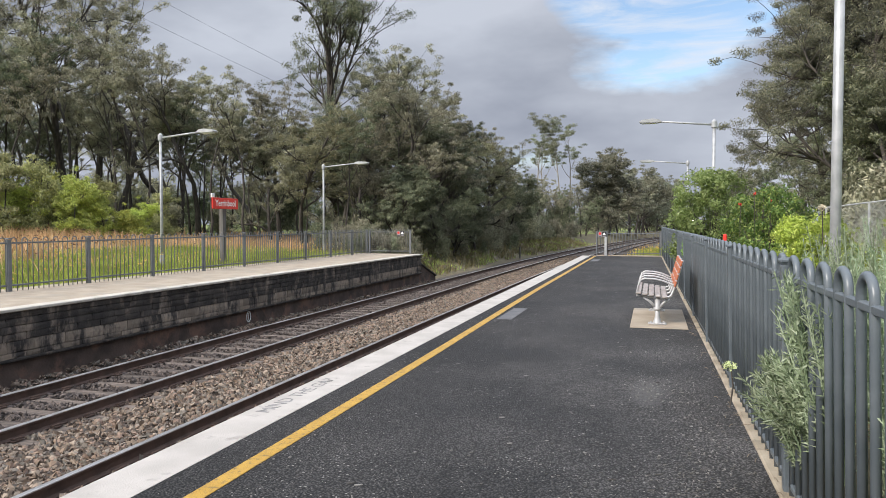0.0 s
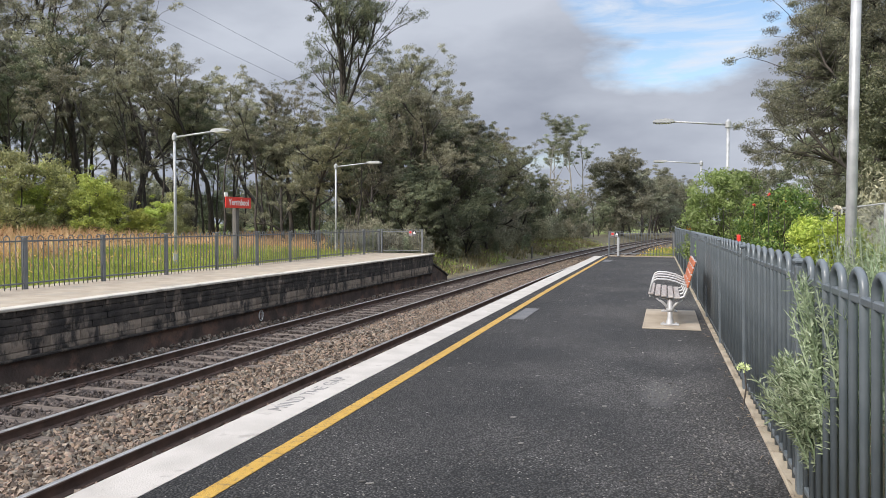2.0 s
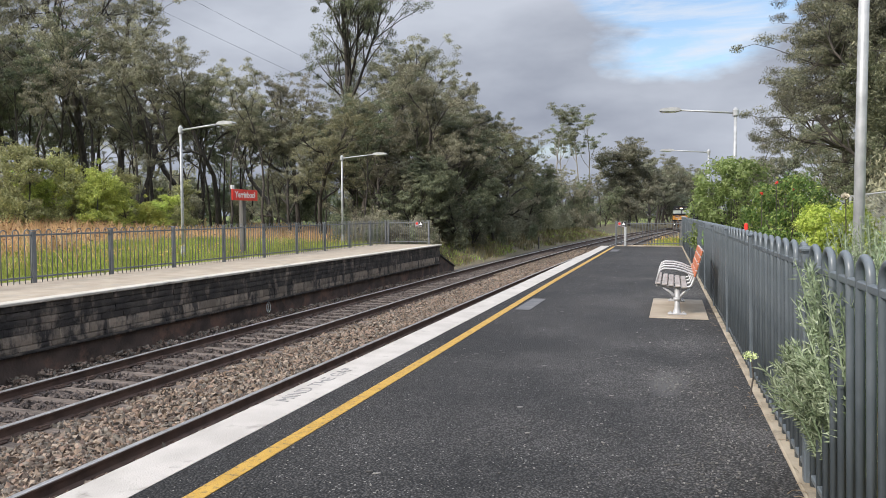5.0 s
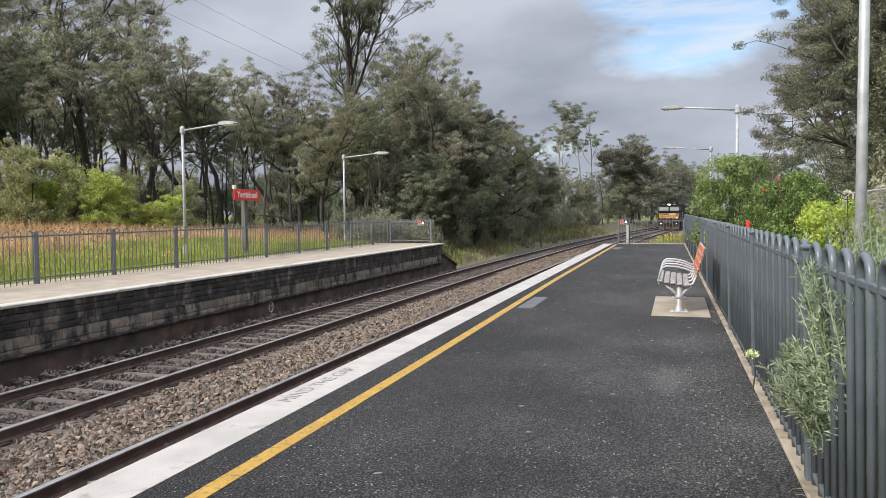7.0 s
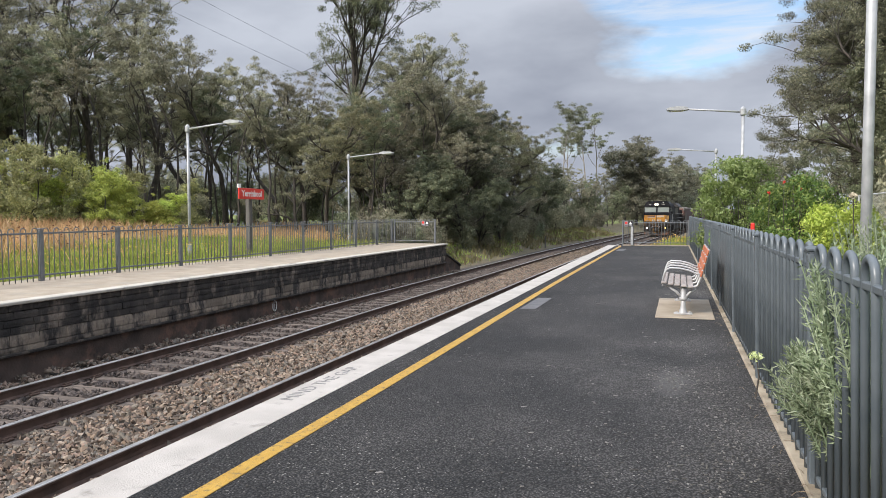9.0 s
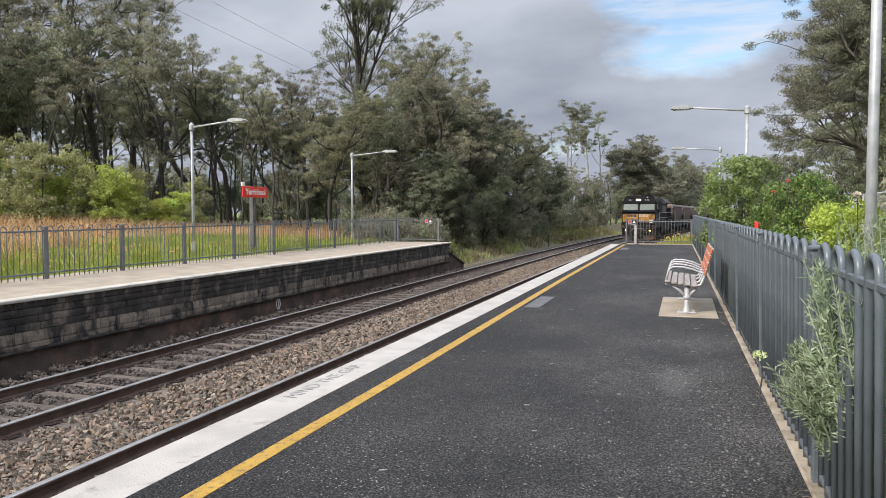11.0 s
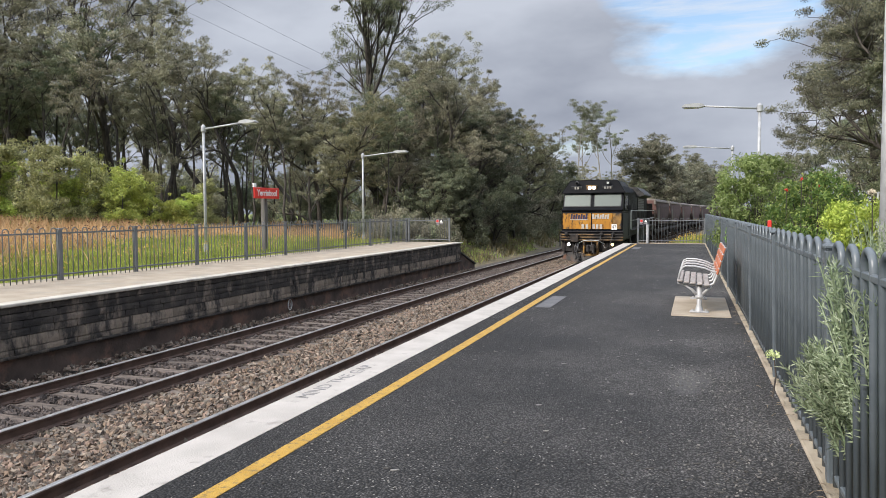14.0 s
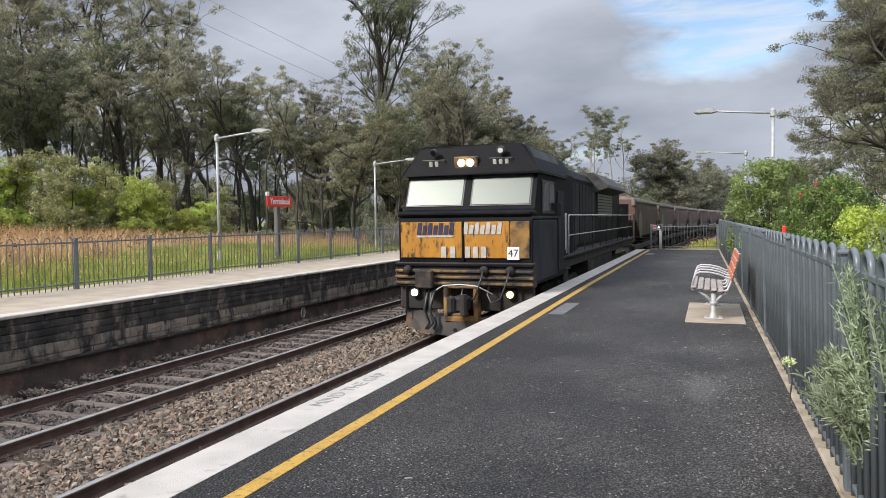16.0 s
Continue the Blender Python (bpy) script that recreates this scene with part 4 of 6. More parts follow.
for a, r, k, s in ((0.2, 150, 3, 0.95), (-1.0, 158, 3, 1.05), (1.2, 165, 6, 0.85), (2.4, 172, 3, 0.9), (-4.0, 145, 5, 1.1), (-0.2, 170, 2, 0.9), (3.4, 180, 3, 1.0), (4.6, 190, 6, 1.0), (-5.6, 150, 5, 0.8),
                   (6.0, 195, 3, 1.1), (8.0, 200, 6, 1.1), (-8.6, 150, 6, 0.42), (-11.5, 140, 6, 0.6), (-3.4, 165, 6, 0.9), (-7.5, 170, 3, 0.5), (-10.4, 165, 3, 0.5), (-6.4, 150, 5, 0.7)):
    copy_thing(HAZY[k % 2], at(*polar(a, r), a * 41 + 10, s * (0.7 if k == 5 else 1.0)))
for a, r, k, s in ((-1.7, 186, 6, 1.0), (-1.0, 192, 3, 1.05), (-0.3, 196, 6, 1.0), (0.3, 200, 3, 1.1), (0.9, 205, 6, 1.0), (1.6, 215, 3, 1.1), (-2.6, 170, 3, 1.0)):
    copy_thing(HAZY[k % 2], at(*polar(a, r), a * 93, s))
for i in range(26):
    yy = 40 + 2.9 * i
    copy_thing(UNDER[(i + 1) % 2], at(bend(yy) - 15.0 - 0.8 * (i % 2), yy, i * 47, 0.42 + 0.1 * (i % 3)))
for i in range(30):
    yy = 44 + 2.6 * i
    copy_thing(UNDER[i % 2], at(bend(yy) - 17.6 - 1.8 * (i % 3), yy, i * 61, 0.62 + 0.12 * (i % 4)))
for i in range(9):
    copy_thing(UNDER[i % 2], at(-14.0 - 1.3 * (i % 3), 32.6 + 1.1 * i, i * 83, 0.34 + 0.08 * (i % 3)))
for i in range(20):
    yy = 33.5 + 1.7 * i
    copy_thing(UNDER[i % 2], pose(bend(yy) - 12.9 - 0.9 * (i % 3), yy, ground_z(bend(yy) - 12.9 - 0.9 * (i % 3), yy), 0, 0, i * 57) @ Matrix.Scale(0.27 + 0.06 * (i % 4), 4))
# thin dark stems crowding the bank beside the curve
rnd_bank = random.Random(44)
for i in range(46):
    yy = 41 + 1.75 * i + rnd_bank.uniform(-0.8, 0.8)
    copy_thing(SAPLING[i % 2], at(bend(yy) - 15.2 - rnd_bank.uniform(0, 6), yy, i * 73, rnd_bank.uniform(0.36, 0.62)))
# wood behind the garden
for a, r, k, s in ((12.4, 47, 0, 0.92), (14.6, 41, 0, 0.98), (16.8, 47, 1, 1.15), (18.4, 38, 0, 1.0), (20.8, 45, 1, 1.25), (22.6, 41, 0, 1.1), (12.0, 58, 1, 1.0), (26, 38, 0, 1.1), (30, 36, 1, 1.1), (34, 35, 0, 1.0)):
    copy_thing(FRINGE[k], at(*polar(a, r), a * 67 + 30, s))
for a, r, k, s in ((13.4, 53, 0, 0.95), (15.4, 60, 0, 1.15), (17.2, 52, 6, 1.0), (20.0, 50, 3, 1.1), (13.0, 45, 3, 0.75), (16.2, 37, 5, 0.9), (18.6, 58, 3, 1.35), (21.5, 56, 0, 1.2), (11.6, 76, 6, 0.95), (14.0, 72, 3, 1.0), (23.6, 60, 6, 1.3), (10.4, 92, 3, 0.85), (26, 58, 3, 1.3), (29, 50, 6, 1.2)):
    copy_thing(GUMS[k], at(*polar(a, r), a * 67 + 30, s))
for a, r, s in ((12.5, 33, 0.7), (15.5, 33, 0.8), (18, 31, 0.85), (21, 32, 0.9), (24, 30, 0.9), (27, 30, 0.9), (31, 28, 0.9), (9.6, 48, 0.7), (8.4, 60, 0.8)):
    copy_thing(UNDER[int(r) % 2], at(*polar(a, r), a * 29, s))


# ---- fences ----
def hoop(width, top, low, r, seg=7):
    """One bent bar: two uprights joined by a half circle at the top, along y."""
    h = width / 2
    pts = [(0, -h, low)] + [(0, -h * math.cos(a), top - h + h * math.sin(a)) for a in [math.pi * i / 8 for i in range(9)]] + [(0, h, low)]
    return Shape().tube(pts, r, seg)


def fence(name, label, spots, step, top, r, post_w, pitch, material, group="", rails=(0.12, 0.11), lean=0.0):
    """A hoop-topped bar fence along a line of post places (x, y, z)."""
    base = thing(name, pose(*spots[0]), label, "fence", group)
    inv = base.matrix_world.inverted()
    hm = hoop(pitch * 0.5, top, 0.0, r).mesh("hoop", material, True)
    pm = Shape().box((0, 0, top / 2 - 0.03), (post_w, post_w, top - 0.02), 0.008).box((0, 0, top - 0.02), (post_w + 0.02, post_w + 0.02, 0.03), 0.01).mesh("post", material)
    for a, b in zip(spots, spots[1:] + [None]):
        ob = part("post", pm, material, base)
        ob.matrix_local = inv @ pose(*a, 0, lean, 0)
        if not b:
            break
        a3, b3 = Vector(a), Vector(b)
        d = b3 - a3
        ang = -math.degrees(math.atan2(d.x, d.y))
        n = max(1, round(d.length / pitch) )
        for i in range(n):
            p = a3.lerp(b3, (i + 0.5) / n)
            h = part("hoop_bar", hm, material, base)
            h.matrix_local = inv @ pose(*p, 0, lean, ang)
        for z in (rails[0], top - rails[1]):
            bar = Shape().box((0, d.length / 2, z), (0.03, d.length, 0.035), 0.006)
            ob = part("rail", bar, material, base)
            ob.matrix_local = inv @ pose(*a3, 0, lean, ang)
    return base


NEAR_POSTS = [(fence_x(y), y, 0.02) for y in [-3.53 + 2.62 * i for i in range(14)] + [END_Y - 0.05]]
fence("platform_fence", "blue-grey steel fence with hoop-topped bars along the platform's back", NEAR_POSTS, 0, 1.295, 0.0185, 0.075, 0.327, FENCE_BLUE, rails=(0.05, 0.11), lean=-1.4)
FAR_POSTS = [(-12.62, y, FAR_Z) for y in (-1.7, 0.53, 2.76, 4.99, 7.22, 9.45, 11.68, 13.85, 16.1, 18.35, 20.55, 22.7, 24.85, 27.05, 29.2, 31.0)]
fence("far_platform_fence", "dull grey hoop-topped fence behind the opposite platform", FAR_POSTS, 0, 1.1, 0.011, 0.085, 0.28, FENCE_FAR)
fence("end_fence", "short hoop-topped fence across the opposite platform's end", [(-12.5, 31.02, FAR_Z), (-10.55, 31.08, FAR_Z)], 0, 1.1, 0.011, 0.07, 0.2, FENCE_FAR)
fence("end_fence", "grey hoop-topped fence closing the platform's end", [(-2.44, END_Y - 0.03, 0.02), (-2.02, END_Y - 0.03, 0.02), (0.36, END_Y - 0.03, 0.02)], 0, 1.12, 0.011, 0.06, 0.28, FENCE_FAR)

SIGN_RED = surface("red sign paint", (0.62, 0.035, 0.025), (0.70, 0.05, 0.035), 0.4, scale=3, fine=50, bump=0.03)
SIGN_WHITE = surface("white sign paint", (0.74, 0.74, 0.73), (0.8, 0.8, 0.79), 0.4, scale=3, fine=50, bump=0.03)
SIGN_GREY = surface("grey sign plate", (0.20, 0.19, 0.20), (0.30, 0.285, 0.30), 0.5, scale=6, fine=50, bump=0.05)
SIGN_BLACK = surface("black sign paint", (0.02, 0.02, 0.022), (0.035, 0.035, 0.036), 0.4, scale=3, fine=50, bump=0.03)
POST_WOOD = surface("silvered timber", (0.075, 0.071, 0.067), (0.15, 0.14, 0.13), 0.9, scale=3, fine=30, bump=0.5, stretch=(5, 5, 0.5))


def disc(r, thick, n=16):
    return [(r * math.cos(2 * math.pi * i / n), r * math.sin(2 * math.pi * i / n)) for i in range(n)]


def warning_signs(m, label):
    """A small pair of plates on a fence: a red ring over a bar, and a pale triangle on black."""
    base = thing("warning_sign", m, label, "sign", "platform end warning signs")
    part("plate", Shape().box((-0.11, 0, 0.0), (0.20, 0.012, 0.30), 0.004), SIGN_GREY, base)
    part("red_disc", Shape().prism([(x - 0.11, z + 0.05) for x, z in disc(0.07, 0)], "y", -0.012, -0.006), SIGN_RED, base)
    part("bar", Shape().box((-0.11, -0.008, -0.105), (0.15, 0.006, 0.035)), SIGN_BLACK, base)
    part("black_plate", Shape().box((0.12, 0, 0.0), (0.22, 0.012, 0.30), 0.004), SIGN_BLACK, base)
    part("triangle", Shape().prism([(0.03, -0.03), (0.21, -0.03), (0.12, 0.13)], "y", -0.012, -0.006), SIGN_WHITE, base)
    part("caption", Shape().box((0.12, -0.008, -0.10), (0.18, 0.006, 0.06)), SIGN_GREY, base)
    return base


s1 = warning_signs(pose(-2.20, END_Y - 0.10, 0.98) @ Matrix.Scale(0.8, 4), "small red, white and black warning plates on the end fence")
copy_thing(s1, pose(-11.0, 30.98, 1.02))
wb = thing("gate_post", pose(-2.03, END_Y - 0.14, 0.02), "pale timber board standing at the platform end fence", "post")
part("board", Shape().box((0, 0, 0.42), (0.11, 0.05, 0.84), 0.01), GALV, wb)


# ---- lamps ----
def lamp(m, label, height, reach, group, flip=1):
    base = thing("street_lamp", m, label, "lamp", group)
    part("pole", Shape().tube([(0, 0, -0.1), (0, 0, height * 0.5), (0, 0, height)], [0.050, 0.046, 0.042], 14), GALV, base, smooth=True)
    part("base_plate", Shape().box((0, 0, 0.03), (0.28, 0.28, 0.05), 0.01).tube([(0, 0, 0.05), (0, 0, 0.45)], [0.085, 0.07], 12), GALV, base)
    part("collar", Shape().tube([(0, 0, height - 0.16), (0, 0, height - 0.14), (0, 0, height + 0.02), (0, 0, height + 0.09)], [0.06, 0.082, 0.082, 0.03], 12), GALV, base)
    part("arm", Shape().tube([(0, 0, height - 0.06), (flip * reach * 0.45, 0, height + 0.03), (flip * reach * 0.72, 0, height + 0.08)], [0.032, 0.028, 0.026], 10), GALV, base, smooth=True)
    x0, x1, z = reach * 0.70, reach, height + 0.09
    prof = [(x0, z - 0.02), (x0 + 0.05, z + 0.045), (x0 + 0.25, z + 0.075), (x1 - 0.08, z + 0.05), (x1, z + 0.005), (x1 - 0.02, z - 0.03), (x0 + 0.12, z - 0.045)]
    head = part("lamp_head", Shape().prism([(flip * x, q) for x, q in prof], "y", -0.13, 0.13), GALV, base)
    part("lens", Shape().box((flip * (x0 + x1 + 0.08) / 2, 0, z - 0.046), (x1 - x0 - 0.2, 0.2, 0.03), 0.012), SIGN_WHITE, head, "milky lamp lens")
    return base


lamp(pose(-15.0, 19.6, 0.05), "galvanised lamp post with a curved arm behind the opposite platform", 4.2, 2.0, "far platform lamps")
lamp(pose(-15.0, 31.4, 0.05), "galvanised lamp post with a curved arm at the opposite platform's end", 4.15, 2.3, "far platform lamps")
lamp(pose(1.65, 7.55, 0.05), "thick galvanised lamp post rising from the garden bushes", 4.5, 2.05, "near platform lamps", -1)
lamp(pose(1.65, 21.95, 0.05), "galvanised lamp post with a flat arm behind the fence", 4.3, 2.05, "near platform lamps", -1)
lamp(pose(1.65, 38.1, 0.0), "galvanised lamp post past the platform's end", 4.53, 2.3, "near platform lamps", -1)


def station_sign():
    base = thing("station_sign", pose(-14.4, 22.2, 0.08), "red station name board with white lettering on a timber post", "sign")
    part("post", Shape().box((-0.08, 0, 0.95), (0.16, 0.2, 2.1), 0.015), POST_WOOD, base)
    b = part("board", Shape().box((0.03, 0, 2.10), (0.05, 1.56, 0.38), 0.01), SIGN_RED, base)
    words("lettering", "Yerrinbool", 0.3, SIGN_WHITE, b, pose(0.058, 0, 2.10, 90, 0, 90), "white lettering", 1.25, 0.025)
    part("bracket", Shape().box((0.0, -0.7, 2.36), (0.06, 0.16, 0.14), 0.01), SIGN_WHITE, base)
    return base


station_sign()


# ---- bench ----
SLAT_GREY = surface("weathered pale slat", (0.24, 0.215, 0.20), (0.35, 0.32, 0.30), 0.75, scale=5, fine=50, bump=0.3, stretch=(4, 0.6, 4), c3=(0.25, 0.2, 0.18), c3_amount=0.36)
SLAT_ORANGE = surface("orange stained slat", (0.38, 0.115, 0.055), (0.48, 0.16, 0.08), 0.6, scale=5, fine=50, bump=0.2, stretch=(4, 0.6, 4), c3=(0.3, 0.1, 0.05), c3_amount=0.36)
BENCH_METAL = surface("pale cast aluminium", (0.38, 0.38, 0.385), (0.47, 0.47, 0.475), 0.45, metal=0.2, scale=6, fine=40, bump=0.06)


def bench():
    base = thing("platform_bench", pose(0.08, 10.95, 0.012), "aluminium platform bench with grey seat slats and orange back slats", "bench")
    L = 1.85
    for i in range(5):
        x = -0.27 + 0.092 * i
        part("seat_slat", Shape().box((x, L / 2, 0.455 - 0.012 * i + (0.006 if i == 0 else 0)), (0.078, L, 0.03), 0.008), SLAT_GREY, base)
    for i in range(4):
        z = 0.60 + 0.1 * i
        m = pose(0.235 + 0.26 * (z - 0.56), L / 2, z, 0, 14, 0)
        part("back_slat", Shape().box((0, 0, 0), (0.028, L, 0.085), 0.008, m), SLAT_ORANGE, base)
    for y in (0.09, 1.76):
        p = part("pedestal", Shape().tube([(0.0, y, 0.0), (0.0, y, 0.03), (0.0, y, 0.12), (0.0, y, 0.40)], [0.075, 0.06, 0.036, 0.04], 12), BENCH_METAL, base, smooth=True)
        part("bracket", Shape().tube([(-0.20, y, 0.395), (-0.10, y, 0.33), (-0.03, y, 0.25)], [0.014, 0.02, 0.024], 8).tube([(0.17, y, 0.38), (0.09, y, 0.32), (0.03, y, 0.25)], [0.014, 0.02, 0.024], 8), BENCH_METAL, p, smooth=True)
        part("collar", Shape().tube([(0, y, 0.20), (0, y, 0.215), (0, y, 0.245), (0, y, 0.26)], [0.04, 0.058, 0.058, 0.04], 12), BENCH_METAL, p, smooth=True)
        part("foot", Shape().box((0, y, 0.012), (0.26, 0.12, 0.024), 0.008), BENCH_METAL, p)
        for o in (-0.09, 0.09):
            part("bolt", Shape().tube([(o, y, 0.02), (o, y, 0.045)], 0.014, 6), BENCH_METAL, p)
    for y in (0.09, 0.65, 1.2, 1.76):
        pts = [(-0.30, y, 0.425), (-0.1, y, 0.405), (0.1, y, 0.385), (0.19, y, 0.42), (0.24, y, 0.55), (0.345, y, 0.95)]
        part("seat_frame", Shape().tube(pts, 0.019, 8), BENCH_METAL, base, smooth=True)
        arm = [(-0.29, y, 0.44), (-0.275, y, 0.56), (-0.24, y, 0.645), (-0.19, y, 0.672), (-0.05, y, 0.668), (0.08, y, 0.64), (0.2, y, 0.585), (0.27, y, 0.60)]
        part("armrest", Shape().tube(arm, 0.014, 8), BENCH_METAL, base, "bent rod armrest", smooth=True)
    return base


bench()
tagged(new("bench_pad", Shape().box((0.10, 11.85, 0.004), (0.80, 2.36, 0.02), 0.006).mesh("bench_pad", CONCRETE)), "pale square concrete slab under the bench", "slab", kind="structure")


def ring_mark():
    s = Shape().tube([(0, 0.095 * math.cos(a), 0.135 * math.sin(a)) for a in [2 * math.pi * i / 20 for i in range(21)]], 0.013, 6)
    s.tube([(0, 0, -0.1), (0, 0.0, 0.1)], 0.008, 5)
    ob = solid("ring_marker", s, SIGN_WHITE, "white oval ring marker fixed on the footing wall", "marker", smooth=True)
    ob.matrix_world = pose(FAR_EDGE - 0.075, 16.55, -0.93)


ring_mark()
red = thing("red_marker_post", pose(0.92, 10.2, 0.0), "thin post with a bright red cap behind the fence", "post")
part("stake", Shape().box((0, 0, 0.6), (0.06, 0.04, 1.25), 0.005), POST_WOOD, red)
part("cap", Shape().box((0, 0, 1.28), (0.05, 0.05, 0.15), 0.012), SIGN_RED, red, "bright red cap")


# ---- garden behind the fence ----
def bush(name, label, m, seed, n, size, clump, per, leaf, mat, stems=9, category="bush", droop=0.3):
    """Stems from one root with many leaves in ragged clumps."""
    rng = np.random.default_rng(seed)
    base = thing(name, m, label, category)
    wood, tips, rad = Shape(), [], []
    for i in range(stems):
        a = rng.uniform(0, 2 * math.pi)
        u = rng.uniform(0.15, 1.0)
        end = Vector((size[0] * u * math.cos(a), size[1] * u * math.sin(a), size[2] * rng.uniform(0.72, 1.02) * (1 - 0.28 * u)))
        mid = end * 0.5 + Vector((0, 0, size[2] * 0.12))
        wood.tube([(0, 0, -0.05), tuple(mid * 0.55), tuple(mid), tuple(end)], [0.025, 0.018, 0.013, 0.005], 5)
    for i in range(n):
        a, u = rng.uniform(0, 2 * math.pi), rng.random() ** 0.5
        z = rng.uniform(0.12, 1.0)
        k = math.sqrt(max(0.06, 1 - ((z - 0.5) / 0.56) ** 2))
        tips.append((size[0] * u * k * math.cos(a), size[1] * u * k * math.sin(a), size[2] * z))
        rad.append(clump * rng.uniform(0.6, 1.25))
    part("stem", wood, BARK, base, smooth=True)
    part("leaves", leaf_mesh("leaves", tips, rad, per, leaf[0], leaf[1], mat, rng, droop, 0.8), mat, base)
    return base


bush("garden_bush", "tall fresh green bush leaning over the fence", pose(1.35, 18.5, 0.05), 41, 150, (0.98, 1.2, 2.62), 0.24, 130, (0.085, 0.036), BUSH_GREEN, 22)
bush("garden_bush", "tall dark green bush with red flower tips", pose(2.1, 15.2, 0.05), 42, 130, (0.9, 1.0, 2.05), 0.22, 120, (0.08, 0.032), leafy("mid green leaf", (0.05, 0.09, 0.02), (0.10, 0.165, 0.04), (0.26, 0.30, 0.08), 0.35), 18)
bush("lime_bush", "low bright lime green bush", pose(2.25, 11.6, 0.05), 43, 100, (0.62, 0.8, 1.50), 0.18, 140, (0.06, 0.024), GARDEN_LIME, 16)
bush("lime_bush", "low yellow-green bush behind the lavender", pose(3.4, 10.6, 0.05), 44, 90, (0.7, 0.8, 1.52), 0.18, 130, (0.06, 0.024), GARDEN_LIME, 16)
bush("overhanging_twig", "small leafy twig hanging over the fence", pose(0.62, 15.2, 0.7), 45, 9, (0.09, 0.14, 0.40), 0.07, 24, (0.07, 0.03), BUSH_GREEN, 4, "plant")
for x, y, s in ((2.3, 15.0, 1.98), (2.1, 15.4, 1.8), (2.6, 15.2, 1.86), (2.9, 6.9, 1.5), (2.95, 7.4, 1.52)):
    b = thing("red_flower", pose(x - 0.5, y - 0.6, 0.05), "small bright red flower head among the leaves", "flower", "red garden flowers")
    part("stalk", Shape().tube([(0, 0, 0), (0, 0, s)], 0.006, 5), BARK, b)
    rng0 = np.random.default_rng(int(x * 100))
    part("petals", leaf_mesh("petals", [(0, 0, s)], [0.03], 22, 0.04, 0.02, SIGN_RED, rng0), SIGN_RED, b)


def lavender(label, m, seed, sprigs, spread, height, lean=(0, 0), low=0.0):
    """Upright grey-green sprigs set with narrow leaves."""
    rng = np.random.default_rng(seed)
    base = thing("lavender_bush", m, label, "bush", "lavender bushes")
    wood = Shape()
    cen, dr = [], []
    for i in range(sprigs):
        a, u = rng.uniform(0, 2 * math.pi), rng.random() ** 0.5
        root = Vector((spread[0] * 0.55 * u * math.cos(a), spread[1] * 0.55 * u * math.sin(a), low))
        end = Vector((spread[0] * u * math.cos(a) + lean[0] * rng.uniform(0.3, 1), spread[1] * u * math.sin(a) + lean[1] * rng.uniform(0.3, 1), height * rng.uniform(0.6, 1.05)))
        mid = root.lerp(end, 0.5) + Vector((0, 0, 0.1))
        wood.tube([tuple(root), tuple(mid), tuple(end)], [0.006, 0.005, 0.003], 4)
        for k in range(34):
            t = 0.12 + 0.88 * k / 33
            p = root.lerp(mid, t * 2) if t < 0.5 else mid.lerp(end, t * 2 - 1)
            axis = (end - mid).normalized()
            cen.append(p)
            dr.append(axis)
    n = len(cen)
    c = np.repeat(np.array([tuple(p) for p in cen]), 3, 0)
    ax = np.repeat(np.array([tuple(p) for p in dr]), 3, 0)
    d = ax * 0.75 + rng.normal(size=(3 * n, 3)) * 0.5
    d /= np.linalg.norm(d, axis=1)[:, None]
    w = np.cross(d, rng.normal(size=(3 * n, 3)))
    w /= np.linalg.norm(w, axis=1)[:, None]
    ln, wd = rng.uniform(0.035, 0.065, (3 * n, 1)), rng.uniform(0.003, 0.0052, (3 * n, 1))
    v = np.stack([c, c + d * ln * 0.5 + w * wd, c + d * ln, c + d * ln * 0.5 - w * wd], 1).reshape(-1, 3)
    me = bpy.data.meshes.new("leaves")
    me.from_pydata(v.tolist(), [], [(4 * i, 4 * i + 1, 4 * i + 2, 4 * i + 3) for i in range(3 * n)])
    me.materials.append(LAVENDER)
    part("stem", wood, LAVENDER, base)
    part("leaves", me, LAVENDER, base)
    return base


lavender("grey-green lavender pushing through the fence bars", pose(0.84, 3.85, 0.05), 51, 84, (0.13, 0.50), 1.14, (-0.16, 0.06), 0.25)
lavender("sprawling grey-green lavender low by the fence", pose(0.83, 4.2, 0.05), 52, 66, (0.13, 0.46), 0.70, (-0.24, 0.16), 0.1)
for i, (x, y, h) in enumerate(((1.35, 3.6, 1.18), (1.6, 4.8, 1.26), (2.1, 5.6, 1.36), (2.7, 6.2, 1.42), (1.35, 6.0, 1.2), (2.3, 7.2, 1.42), (1.9, 3.0, 1.15), (2.9, 4.8, 1.4), (1.75, 6.6, 1.34), (1.2, 2.4, 1.05))):
    lavender("thick grey-green lavender in the garden bed", pose(x, y, 0.05), 60 + i, 100, (0.55, 0.6), h)


def umbel(m, label, h, r, mat):
    base = thing("flower_head", m, label, "flower")
    part("stalk", Shape().tube([(0, 0, 0), (0.02, 0, h * 0.5), (0, 0, h)], [0.007, 0.006, 0.005], 6), BARK, base)
    part("florets", leaf_mesh("florets", [(0, 0, h)], [r], 90, 0.025, 0.016, mat, np.random.default_rng(7)), mat, base)


